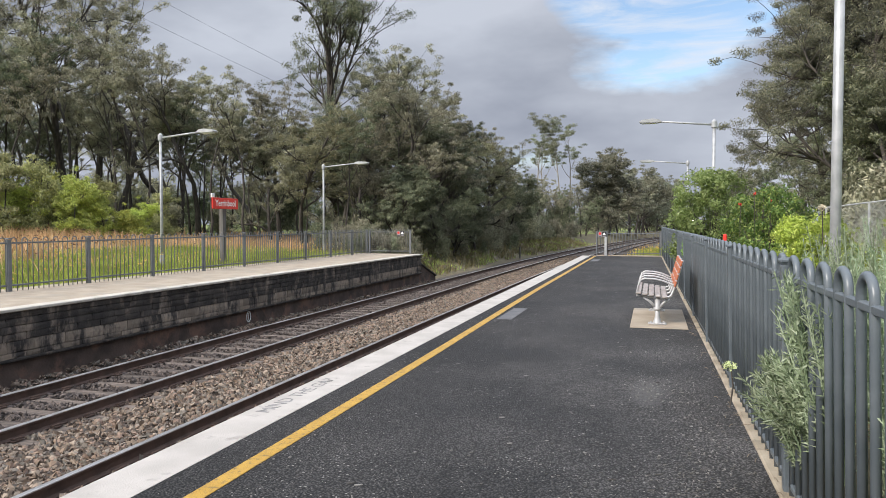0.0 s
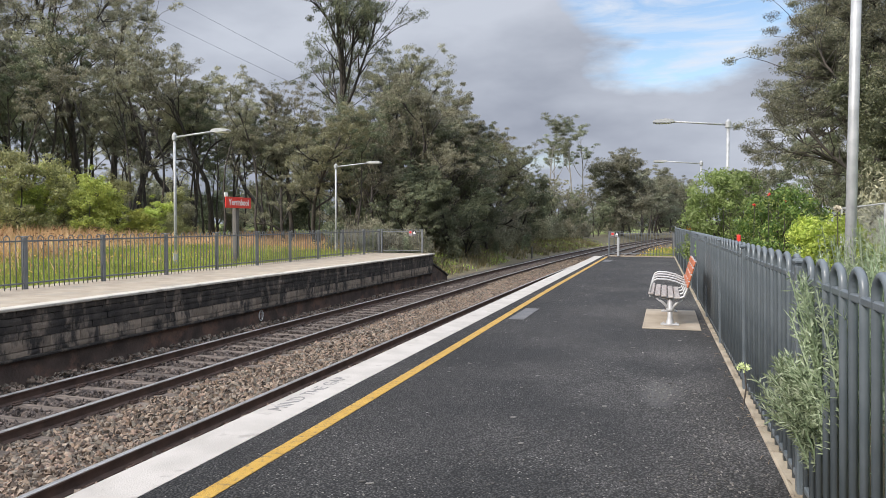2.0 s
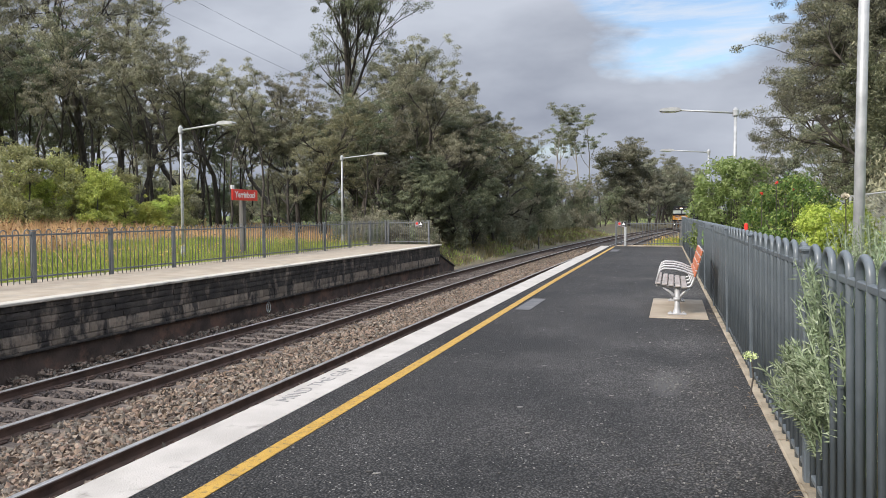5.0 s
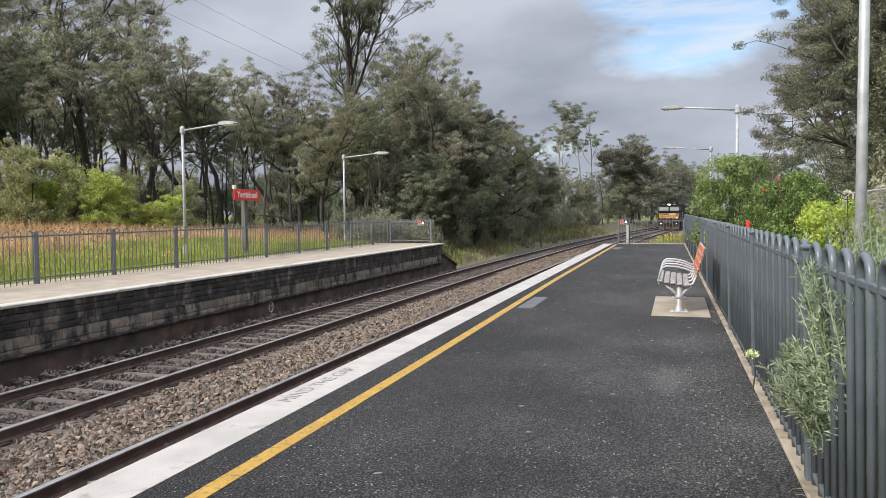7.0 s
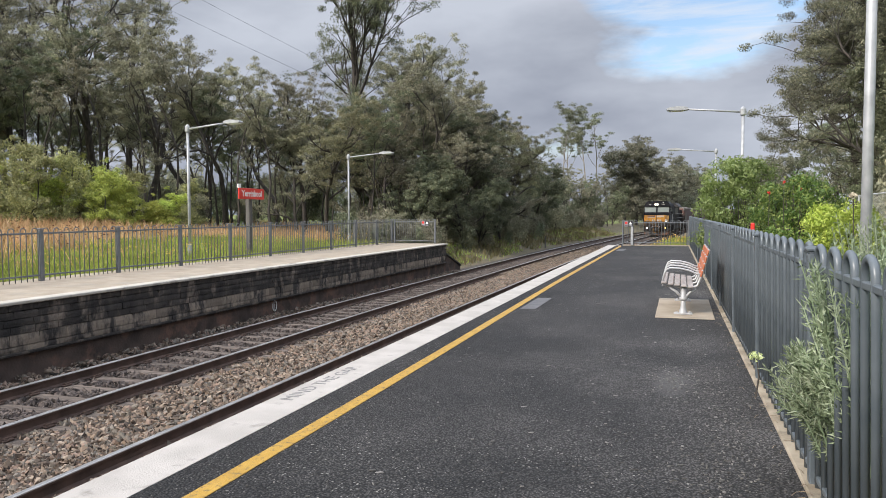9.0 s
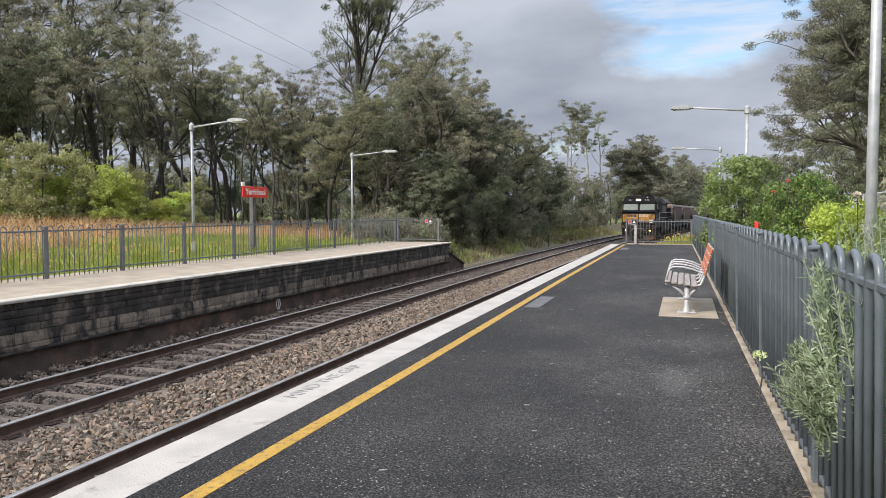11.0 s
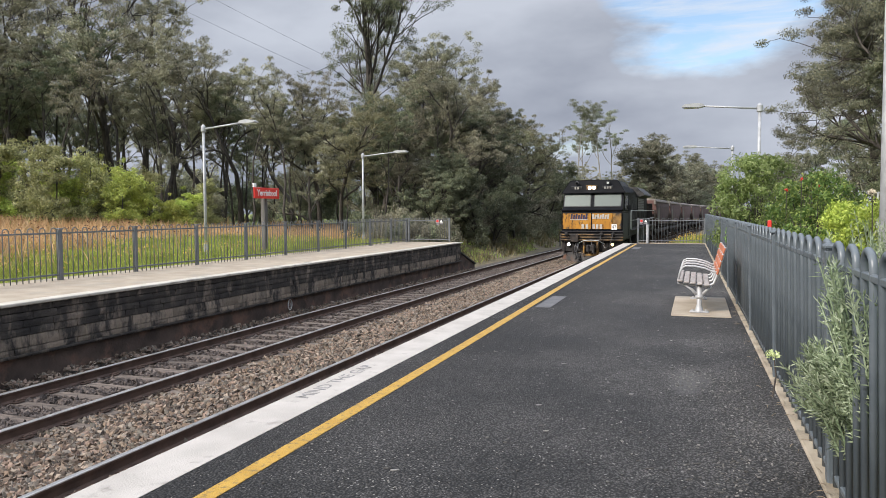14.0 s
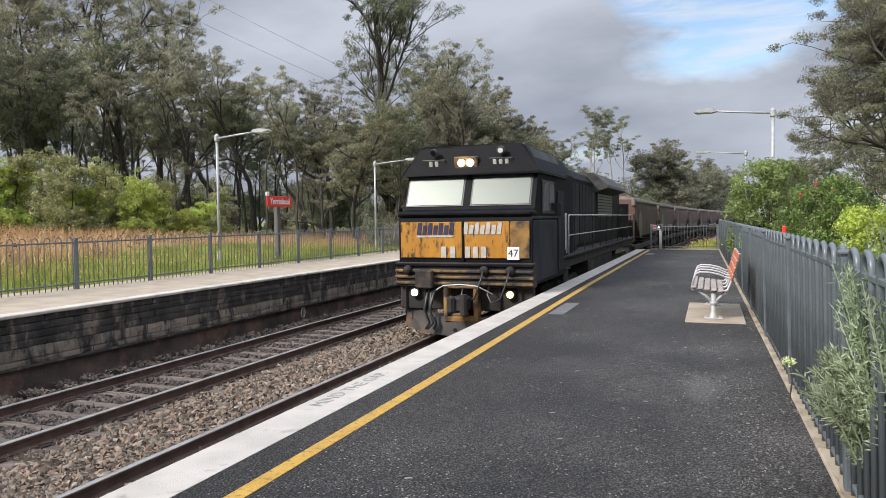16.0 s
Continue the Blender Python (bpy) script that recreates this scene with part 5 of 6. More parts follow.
umbel(pose(0.60, 6.05, 0.06), "pale yellow-green flower cluster leaning over the kerb", 0.32, 0.06, leafy("pale floret", (0.45, 0.5, 0.2), (0.6, 0.65, 0.33), (0.75, 0.76, 0.5)))
umbel(pose(1.75, 8.6, 0.05), "dried round seed head on a tall stalk", 1.62, 0.045, leafy("dry floret", (0.4, 0.33, 0.24), (0.55, 0.48, 0.38), (0.7, 0.64, 0.54)))


# ---- train ----
LOCO_LEN, WAGON_LEN = 20.6, 13.3
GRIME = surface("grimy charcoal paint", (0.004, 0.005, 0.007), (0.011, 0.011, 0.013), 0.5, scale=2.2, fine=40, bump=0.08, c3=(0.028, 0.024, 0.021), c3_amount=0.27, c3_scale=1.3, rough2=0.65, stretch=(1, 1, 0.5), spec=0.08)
GRIME_FLAT = surface("dusty underframe", (0.016, 0.014, 0.013), (0.04, 0.034, 0.03), 0.85, scale=3, fine=40, bump=0.3, c3=(0.10, 0.07, 0.05), c3_amount=0.36)
SAFETY = surface("chipped safety yellow", (0.36, 0.155, 0.012), (0.48, 0.225, 0.022), 0.5, scale=2.5, fine=60, bump=0.12, c3=(0.035, 0.025, 0.017), c3_amount=0.43, c3_scale=11, stretch=(1, 1, 0.35))
# scuffed door paint, its base lightened to carry the sides' reflected sky
GRIME_PANEL = surface("scuffed charcoal door with sky sheen", (0.013, 0.0145, 0.019), (0.034, 0.037, 0.044), 0.5, scale=2.6, fine=40, bump=0.1, c3=(0.05, 0.046, 0.042), c3_amount=0.34, c3_scale=1.7, vary=0.5, stretch=(1, 1, 0.35), spec=0.07)
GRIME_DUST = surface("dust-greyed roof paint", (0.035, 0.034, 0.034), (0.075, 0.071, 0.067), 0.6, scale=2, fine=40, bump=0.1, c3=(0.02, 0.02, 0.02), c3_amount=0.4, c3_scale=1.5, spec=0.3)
COUPLER_YELLOW = surface("filthy yellow casting", (0.16, 0.085, 0.025), (0.30, 0.165, 0.04), 0.75, scale=4, fine=50, bump=0.2, c3=(0.03, 0.026, 0.023), c3_amount=0.46, c3_scale=3)
RIB = surface("rust-streaked yellow rib", (0.10, 0.06, 0.03), (0.26, 0.15, 0.05), 0.75, scale=3, fine=50, bump=0.3, c3=(0.03, 0.027, 0.025), c3_amount=0.5, c3_scale=2)
RUSTY_PLOW = surface("rust-dusted plough", (0.035, 0.034, 0.034), (0.07, 0.064, 0.06), 0.8, scale=3, fine=40, bump=0.2, c3=(0.16, 0.075, 0.042), c3_amount=0.46, c3_scale=1.4)
RAIL_SILVER = surface("silver handrail paint", (0.42, 0.43, 0.44), (0.55, 0.56, 0.57), 0.45, scale=6, fine=50, bump=0.05)
DECAL_BLUE = surface("deep blue decal", (0.016, 0.017, 0.05), (0.028, 0.03, 0.08), 0.45, scale=8, fine=50, bump=0.03)
DECAL_WHITE = surface("grubby white decal", (0.36, 0.345, 0.31), (0.48, 0.46, 0.43), 0.5, scale=8, fine=50, bump=0.03, c3=(0.35, 0.24, 0.1), c3_amount=0.36, c3_scale=6)
HOPPER = surface("brown dusty wagon side", (0.066, 0.040, 0.040), (0.115, 0.072, 0.070), 0.8, scale=1.1, fine=30, bump=0.15, c3=(0.09, 0.066, 0.06), c3_amount=0.36, c3_scale=0.7, vary=0.25)
HOPPER_RED = surface("faded oxide wagon end", (0.10, 0.05, 0.042), (0.155, 0.085, 0.072), 0.8, scale=1.4, fine=30, bump=0.15, c3=(0.10, 0.06, 0.05), c3_amount=0.4)
HOPPER_PALE = surface("pale dusty cover", (0.15, 0.13, 0.115), (0.23, 0.205, 0.18), 0.75, scale=2, fine=30, bump=0.1, c3=(0.18, 0.14, 0.11), c3_amount=0.4)
LAMP_WHITE = glow("lit headlamp", (1.0, 0.93, 0.78), 9.0)
LAMP_WARM = glow("lit ditch lamp", (1.0, 0.66, 0.22), 2.0)
LAMP_DIM = glow("lit marker lamp", (0.6, 0.6, 0.58), 0.12)


def pane_mat():
    m, n, l, b = nodes_of("windscreen glass")
    b.inputs["Base Color"].default_value = (0.092, 0.104, 0.096, 1)
    b.inputs["Metallic"].default_value, b.inputs["Roughness"].default_value = 0.75, 0.38
    return m


WINDSCREEN = pane_mat()
DARK_PANE = surface("dark cab glass", (0.006, 0.007, 0.008), (0.011, 0.012, 0.013), 0.2, scale=2, fine=20, bump=0.0, spec=0.15)


def locomotive():
    base = thing("locomotive", pose(0, 0, 0), "grimy charcoal diesel freight locomotive with a chipped yellow nose", "locomotive")
    # cab: side outline (y, z) pushed across, front raked back above the nose
    W = 1.43
    cab = part("cab", Shape().prism([(0.06, 1.12), (0.06, 2.46), (0.10, 2.62), (0.32, 2.72), (0.64, 3.50), (3.5, 3.50), (3.5, 1.12)], "x", -W, W), GRIME, base)
    # roof: brow and bevelled crown
    s = Shape()
    prof = [(-1.50, 3.47), (-1.50, 3.52), (-1.17, 4.08), (-1.05, 4.14), (1.05, 4.14), (1.17, 4.08), (1.50, 3.52), (1.50, 3.47)]
    n = len(prof)
    vs = [(x, 0.46 if z < 3.55 else 0.64, z) for x, z in prof] + [(x, 3.5, z) for x, z in prof]
    s.add(vs, [(i, (i + 1) % n, n + (i + 1) % n, n + i) for i in range(n)] + [tuple(range(n - 1, -1, -1)), tuple(range(n, 2 * n))])
    roof = part("cab_roof", s, GRIME, base)
    for sx in (-1, 1):
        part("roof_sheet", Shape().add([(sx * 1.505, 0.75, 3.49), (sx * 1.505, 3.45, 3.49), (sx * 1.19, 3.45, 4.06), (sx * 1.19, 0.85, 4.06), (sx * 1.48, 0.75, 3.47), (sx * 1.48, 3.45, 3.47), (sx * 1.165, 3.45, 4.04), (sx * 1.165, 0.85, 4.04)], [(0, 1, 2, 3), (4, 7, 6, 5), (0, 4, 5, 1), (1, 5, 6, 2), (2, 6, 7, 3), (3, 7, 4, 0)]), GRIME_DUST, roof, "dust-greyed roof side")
    tilt = pose(0, 0.55, 3.76, 16.0)
    # lit headlamps in a square housing, number boards, markers, horns
    h = part("headlight_housing", Shape().box((-0.07, -0.035, -0.01), (0.52, 0.09, 0.28), 0.02, tilt), RIB, base, "square headlight housing")
    for x in (-0.165, 0.025):
        part("headlight", Shape().prism([(x + 0.078 * math.cos(a), 0.078 * math.sin(a)) for a in [2 * math.pi * i / 16 for i in range(16)]], "y", -0.10, -0.07, tilt), LAMP_WHITE, h, "glowing headlamp")
    for x, bars in ((-0.80, 2), (0.68, 3)):
        b = part("number_board", Shape().box((x, -0.02, -0.02), (0.52, 0.03, 0.20), 0.03, tilt), SIGN_BLACK, base, "black number board")
        for i in range(bars):
            part("character_bar", Shape().box((x + (i - (bars - 1) / 2) * 0.13, -0.045, -0.02), (0.075, 0.02, 0.13), 0.004, tilt), DECAL_WHITE, b)
    for x, mat in ((-0.78, DARK_PANE), (0.70, LAMP_DIM)):
        m0 = part("marker_light", Shape().tube([(x, 0.0, 0.24), (x, -0.07, 0.24)], 0.088, 14, m=tilt), GRIME_DUST, base, "round marker lamp")
        part("lens", Shape().prism([(x + 0.055 * math.cos(a), 0.24 + 0.055 * math.sin(a)) for a in [2 * math.pi * i / 12 for i in range(12)]], "y", -0.085, -0.065, tilt), mat, m0)
    for x in (-0.16, 0.16):
        part("horn", Shape().tube([(x, 1.3, 4.14), (x, 1.02, 4.14), (x, 0.88, 4.14), (x, 0.82, 4.14)], [0.03, 0.035, 0.055, 0.075], 12), GRIME_FLAT, base, "trumpet air horn", True)
    # windscreens lie on the raked front
    for x in (-0.745, 0.70):
        t = pose(x, 0.488, 3.125, -22.4)
        fr = part("windscreen_frame", Shape().box((0, -0.004, 0), (1.31, 0.03, 0.76), 0.03, t), SIGN_BLACK, base)
        part("windscreen", Shape().box((0, -0.02, 0), (1.24, 0.02, 0.70), 0.03, t), WINDSCREEN, fr, "pale reflecting windscreen")
        part("wiper", Shape().tube([(0.36 if x < 0 else -0.42, -0.045, 0.27), (-0.02 if x < 0 else 0.06, -0.05, 0.34)], 0.01, 5, m=t), SIGN_BLACK, fr)
    part("nose_ledge", Shape().box((0, 0.22, 2.62), (2.92, 0.42, 0.13), 0.05), GRIME, base)
    # yellow nose panels with plain shapes for the lettering
    for x in (-0.70, 0.70):
        p = part("nose_panel", Shape().box((x if x < 0 else 0.50, 0.045, 2.06), (1.37 if x < 0 else 0.96, 0.03, 0.78), 0.02), SAFETY, base, "chipped yellow nose panel")
        if x > 0:
            part("plate", Shape().box((1.06, 0.02, 1.78), (0.25, 0.02, 0.27), 0.004), SIGN_WHITE, p, "white number plate")
            words("lettering", "47", 0.21, SIGN_BLACK, p, pose(1.06, 0.006, 1.77, 90), "black figures")
        mat = DECAL_BLUE if x < 0 else DECAL_WHITE
        c = -0.60 if x < 0 else 0.42
        if x < 0:
            part("decal", Shape().prism([(c - 0.43, 2.12), (c + 0.37, 2.12), (c + 0.43, 2.16), (c - 0.41, 2.16)], "y", 0.020, 0.028), DECAL_WHITE, p)
        for i in range(7):
            u, hh = c - 0.36 + 0.118 * i, (0.20 if i % 2 else 0.25)
            part("decal", Shape().prism([(u - 0.05, 2.18), (u + 0.035, 2.18), (u + 0.065, 2.18 + hh), (u - 0.02, 2.18 + hh)], "y", 0.016, 0.028), mat, p)
        for i in range(2 if x < 0 else 3):
            u = (-0.42 + 0.2 * i) if x < 0 else (0.10 + 0.17 * i)
            part("character_bar", Shape().box((u, 0.02, 1.80), (0.11, 0.016, 0.24), 0.004), DECAL_WHITE, p)
    part("nose_panel", Shape().box((1.19, 0.043, 2.06), (0.40, 0.03, 0.78), 0.02), COUPLER_YELLOW, base, "nose panel blackened with streaks")
    part("nose_seam", Shape().box((0, 0.03, 2.03), (0.05, 0.05, 0.84), 0.01), GRIME, base)
    # ribbed beam, couplers and plough
    part("beam", Shape().box((0, 0.12, 1.33), (2.96, 0.30, 0.50), 0.02), GRIME_FLAT, base)
    for i in range(4):
        part("beam_rib", Shape().box((0, -0.04, 1.53 - 0.125 * i), (2.98 - 0.03 * (i % 2), 0.10, 0.06), 0.015), RIB if i else GRIME, base, "rusty yellow rib")
    part("jumper_box", Shape().box((-0.78, -0.13, 1.24), (0.36, 0.22, 0.36), 0.02), GRIME_FLAT, base)
    for x in (-1.18, 0.48, 1.02):
        sct = part("jumper_socket", Shape().tube([(x, -0.02, 1.43), (x, -0.16, 1.43)], [0.10, 0.085], 12), GRIME_FLAT, base, smooth=True)
        if x > 0:
            part("hose", Shape().tube([(x, -0.16, 1.42), (x - 0.04, -0.24, 1.2), (x - 0.16, -0.24, 0.88), (x - 0.36, -0.2, 0.78), (x - 0.46, -0.14, 0.95), (x - 0.46, -0.05, 1.1)], 0.022, 6), SIGN_BLACK, sct, smooth=True)
    part("headstock", Shape().box((0, 0.2, 0.86), (2.9, 0.12, 0.55), 0.02), GRIME_FLAT, base)
    cp = part("coupler_frame", Shape().box((-0.34, 0.0, 0.78), (0.09, 0.26, 0.66), 0.02).box((0.30, 0.0, 0.78), (0.09, 0.26, 0.66), 0.02).box((-0.02, 0.0, 0.43), (0.73, 0.26, 0.11), 0.02).box((-0.02, 0.02, 1.08), (0.73, 0.2, 0.06), 0.015), COUPLER_YELLOW, base, "worn yellow coupler pocket")
    part("coupler", Shape().box((0.02, -0.2, 0.76), (0.30, 0.5, 0.32), 0.05).box((-0.1, -0.44, 0.76), (0.16, 0.22, 0.36), 0.05).tube([(0.14, -0.40, 0.55), (0.14, -0.40, 0.97)], 0.07, 10), GRIME_FLAT, cp, "steel knuckle coupler")
    part("uncoupling_rod", Shape().tube([(-0.62, -0.1, 0.98), (-0.36, -0.18, 1.12), (0, -0.19, 1.15), (0.36, -0.18, 1.12), (0.66, -0.1, 0.96)], 0.014, 6), RAIL_SILVER, base, smooth=True)
    for x, k in ((-0.62, 0.0), (-0.70, 0.05), (-0.56, 0.08)):
        part("brake_hose", Shape().tube([(x, 0.02, 1.02), (x - 0.02, -0.16, 0.95), (x - 0.03 - k, -0.2, 0.6), (x + 0.02, -0.18, 0.34), (x - 0.10 + k, -0.2, 0.22)], 0.03, 7), SIGN_BLACK, base, smooth=True)
    for x, mat in ((-1.09, LAMP_WHITE), (0.98, LAMP_WARM)):
        d = part("ditch_light", Shape().tube([(x, 0.16, 0.94), (x, 0.05, 0.94)], 0.105, 16), GRIME_FLAT, base, "lit ditch lamp", True)
        part("lens", Shape().prism([(x + 0.072 * math.cos(a), 0.94 + 0.072 * math.sin(a)) for a in [2 * math.pi * i / 16 for i in range(16)]], "y", 0.03, 0.06), mat, d)
        part("step_frame", Shape().tube([(x - 0.22, 0.1, 0.45), (x - 0.22, 0.1, 1.1), (x + 0.22, 0.1, 1.1), (x + 0.22, 0.1, 0.45)], 0.022, 6), GRIME_FLAT, d)
    pl = Shape()
    pl.add([(-1.40, 0.32, 0.62), (-0.15, -0.12, 0.42), (0.15, -0.12, 0.42), (1.40, 0.32, 0.62), (-1.40, 0.30, 0.20), (-0.9, 0.05, 0.10), (0, -0.22, 0.08), (0.9, 0.05, 0.10), (1.40, 0.30, 0.20),
            (-1.40, 0.40, 0.62), (0, 0.1, 0.42), (1.40, 0.40, 0.62), (-1.40, 0.40, 0.20), (0, 0.1, 0.08), (1.40, 0.40, 0.20)],
           [(0, 4, 5), (0, 5, 1), (1, 5, 6), (1, 6, 2), (2, 6, 7), (2, 7, 3), (3, 7, 8), (9, 10, 13, 12), (10, 11, 14, 13), (0, 1, 10, 9), (1, 2, 10), (2, 3, 11, 10), (4, 12, 13, 5), (5, 13, 6), (6, 13, 7), (7, 13, 14, 8), (0, 9, 12, 4), (3, 8, 14, 11)])
    part("plough", pl, RUSTY_PLOW, base, "rust-dusted snow-plough pilot")
    for x in (-0.12, 0.12):
        part("plough_hole", Shape().tube([(x, -0.20, 0.22), (x, -0.13, 0.23)], 0.035, 8), SIGN_BLACK, base)
    # cab sides
    for sx in (-1, 1):
        wf = part("side_window_frame", Shape().box((sx * (W + 0.01), 1.55, 2.98), (0.03, 1.25, 0.74), 0.02), SIGN_BLACK, base)
        for y in (1.25, 1.86):
            part("side_window", Shape().box((sx * (W + 0.022), y, 2.98), (0.02, 0.56, 0.64), 0.015), DARK_PANE, wf, "dark cab side window")
        part("cab_door", Shape().box((sx * (W + 0.008), 2.95, 2.2), (0.03, 0.7, 1.9), 0.02), GRIME_PANEL, base)
        part("lower_panel", Shape().box((sx * (W + 0.006), 1.3, 1.82), (0.03, 2.4, 1.28), 0.015), GRIME_PANEL, base)
        part("cab_sill", Shape().box((sx * (W + 0.008), 1.7, 2.52), (0.03, 3.3, 0.05), 0.01), GRIME_FLAT, base)
        part("mirror", Shape().box((sx * (W + 0.10), 2.3, 2.72), (0.12, 0.05, 0.3), 0.015), SIGN_BLACK, base)
    # frame and deck
    part("underframe", Shape().box((0, 11.6, 1.34), (2.7, 17.2, 0.26), 0.02), GRIME_FLAT, base)
    part("walkway", Shape().box((0, 11.6, 1.52), (2.92, 17.2, 0.06), 0.012), GRIME_FLAT, base)
    # hood with doors
    part("hood", Shape().prism([(-0.95, 1.55), (-0.95, 3.72), (-0.72, 3.98), (0.72, 3.98), (0.95, 3.72), (0.95, 1.55)], "y", 3.5, 18.7), GRIME, base)
    part("equipment_housing", Shape().prism([(-1.36, 1.55), (-1.36, 3.62), (-1.1, 4.02), (1.1, 4.02), (1.36, 3.62), (1.36, 1.55)], "y", 3.5, 5.0), GRIME, base)
    for sx in (-1, 1):
        part("air_duct", Shape().prism([(5.0, 1.6), (5.0, 3.0), (5.25, 2.95), (5.5, 2.75), (5.62, 2.45), (5.62, 1.6)], "x", sx * 0.95, sx * 1.36), GRIME_PANEL, base, "curved blower duct")
        for i in range(9):
            d = part("hood_door", Shape().box((sx * 0.955, 6.1 + 0.62 * i, 2.62), (0.04, 0.56, 1.9), 0.012), GRIME_PANEL, base)
            part("latch", Shape().box((sx * 0.985, 6.3 + 0.62 * i, 2.6), (0.03, 0.03, 0.16), 0.006), GRIME_FLAT, d)
        g = part("radiator_grille", Shape().box((sx * 0.965, 14.0, 2.95), (0.05, 4.0, 0.85), 0.01), SIGN_BLACK, base, "black radiator grille")
        for i in range(7):
            part("slat", Shape().box((sx * 0.99, 14.0, 2.6 + 0.115 * i), (0.03, 3.9, 0.025)), GRIME_FLAT, g)
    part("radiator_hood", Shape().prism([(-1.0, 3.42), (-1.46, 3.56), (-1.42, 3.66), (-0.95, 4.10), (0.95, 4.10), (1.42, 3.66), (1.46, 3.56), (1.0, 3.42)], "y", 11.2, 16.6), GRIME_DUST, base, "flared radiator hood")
    for y in (7.0, 8.6):
        part("roof_hatch", Shape().box((0, y, 4.02), (1.2, 1.2, 0.12), 0.03), GRIME_FLAT, base)
    part("exhaust", Shape().box((0, 9.9, 4.1), (0.6, 0.5, 0.3), 0.04), GRIME_FLAT, base)
    # handrails
    for sx in (-1, 1):
        x = sx * 1.42
        part("handrail", Shape().tube([(x, 4.05, 1.55), (x, 4.05, 2.52), (x, 4.12, 2.58), (x, 18.9, 2.58), (x, 19.3, 2.5)], 0.02, 6), RAIL_SILVER, base, smooth=True)
        part("handrail", Shape().tube([(x, 4.05, 2.05), (x, 19.2, 2.05)], 0.014, 6), RAIL_SILVER, base)
        part("handrail", Shape().tube([(x, 3.58, 1.7), (x, 3.58, 2.58), (x, 3.75, 2.62), (x, 3.78, 1.6)], 0.022, 6), RAIL_SILVER, base, "bright entrance grab rail")
        for i in range(10):
            part("stanchion", Shape().tube([(x, 4.9 + 1.55 * i, 1.5), (x, 4.9 + 1.55 * i, 2.57)], 0.014, 5), GRIME_FLAT, base)
        st = part("step_well", Shape().box((sx * 1.36, 3.75, 1.0), (0.1, 0.6, 0.9), 0.01), GRIME_FLAT, base)
        for i in range(3):
            part("step", Shape().box((sx * 1.38, 3.75, 0.62 + 0.3 * i), (0.2, 0.56, 0.03), 0.006), GRIME_FLAT, st)
    part("fuel_tank", Shape().prism([(-1.3, 1.2), (-1.3, 0.7), (-1.0, 0.42), (1.0, 0.42), (1.3, 0.7), (1.3, 1.2)], "y", 7.8, 13.4), GRIME_FLAT, base)
    for yc in (4.6, 16.4):
        bg = part("bogie", Shape().box((-1.05, yc, 0.72), (0.2, 4.6, 0.36), 0.05).box((1.05, yc, 0.72), (0.2, 4.6, 0.36), 0.05).box((0, yc, 0.75), (2.0, 0.5, 0.3), 0.03), GRIME_FLAT, base)
        for dy in (-1.8, 0, 1.8):
            part("wheelset", Shape().tube([(-0.80, yc + dy, 0.51), (-0.68, yc + dy, 0.51)], 0.51, 20).tube([(0.68, yc + dy, 0.51), (0.80, yc + dy, 0.51)], 0.51, 20).tube([(-0.7, yc + dy, 0.51), (0.7, yc + dy, 0.51)], 0.09, 10), RUST, bg)
    part("hood_end", Shape().box((0, 19.2, 2.3), (2.6, 0.12, 1.6), 0.02), GRIME_FLAT, base)
    part("rear_coupler", Shape().box((0, 20.2, 0.8), (0.26, 1.2, 0.26), 0.03), GRIME_FLAT, base)
    return base


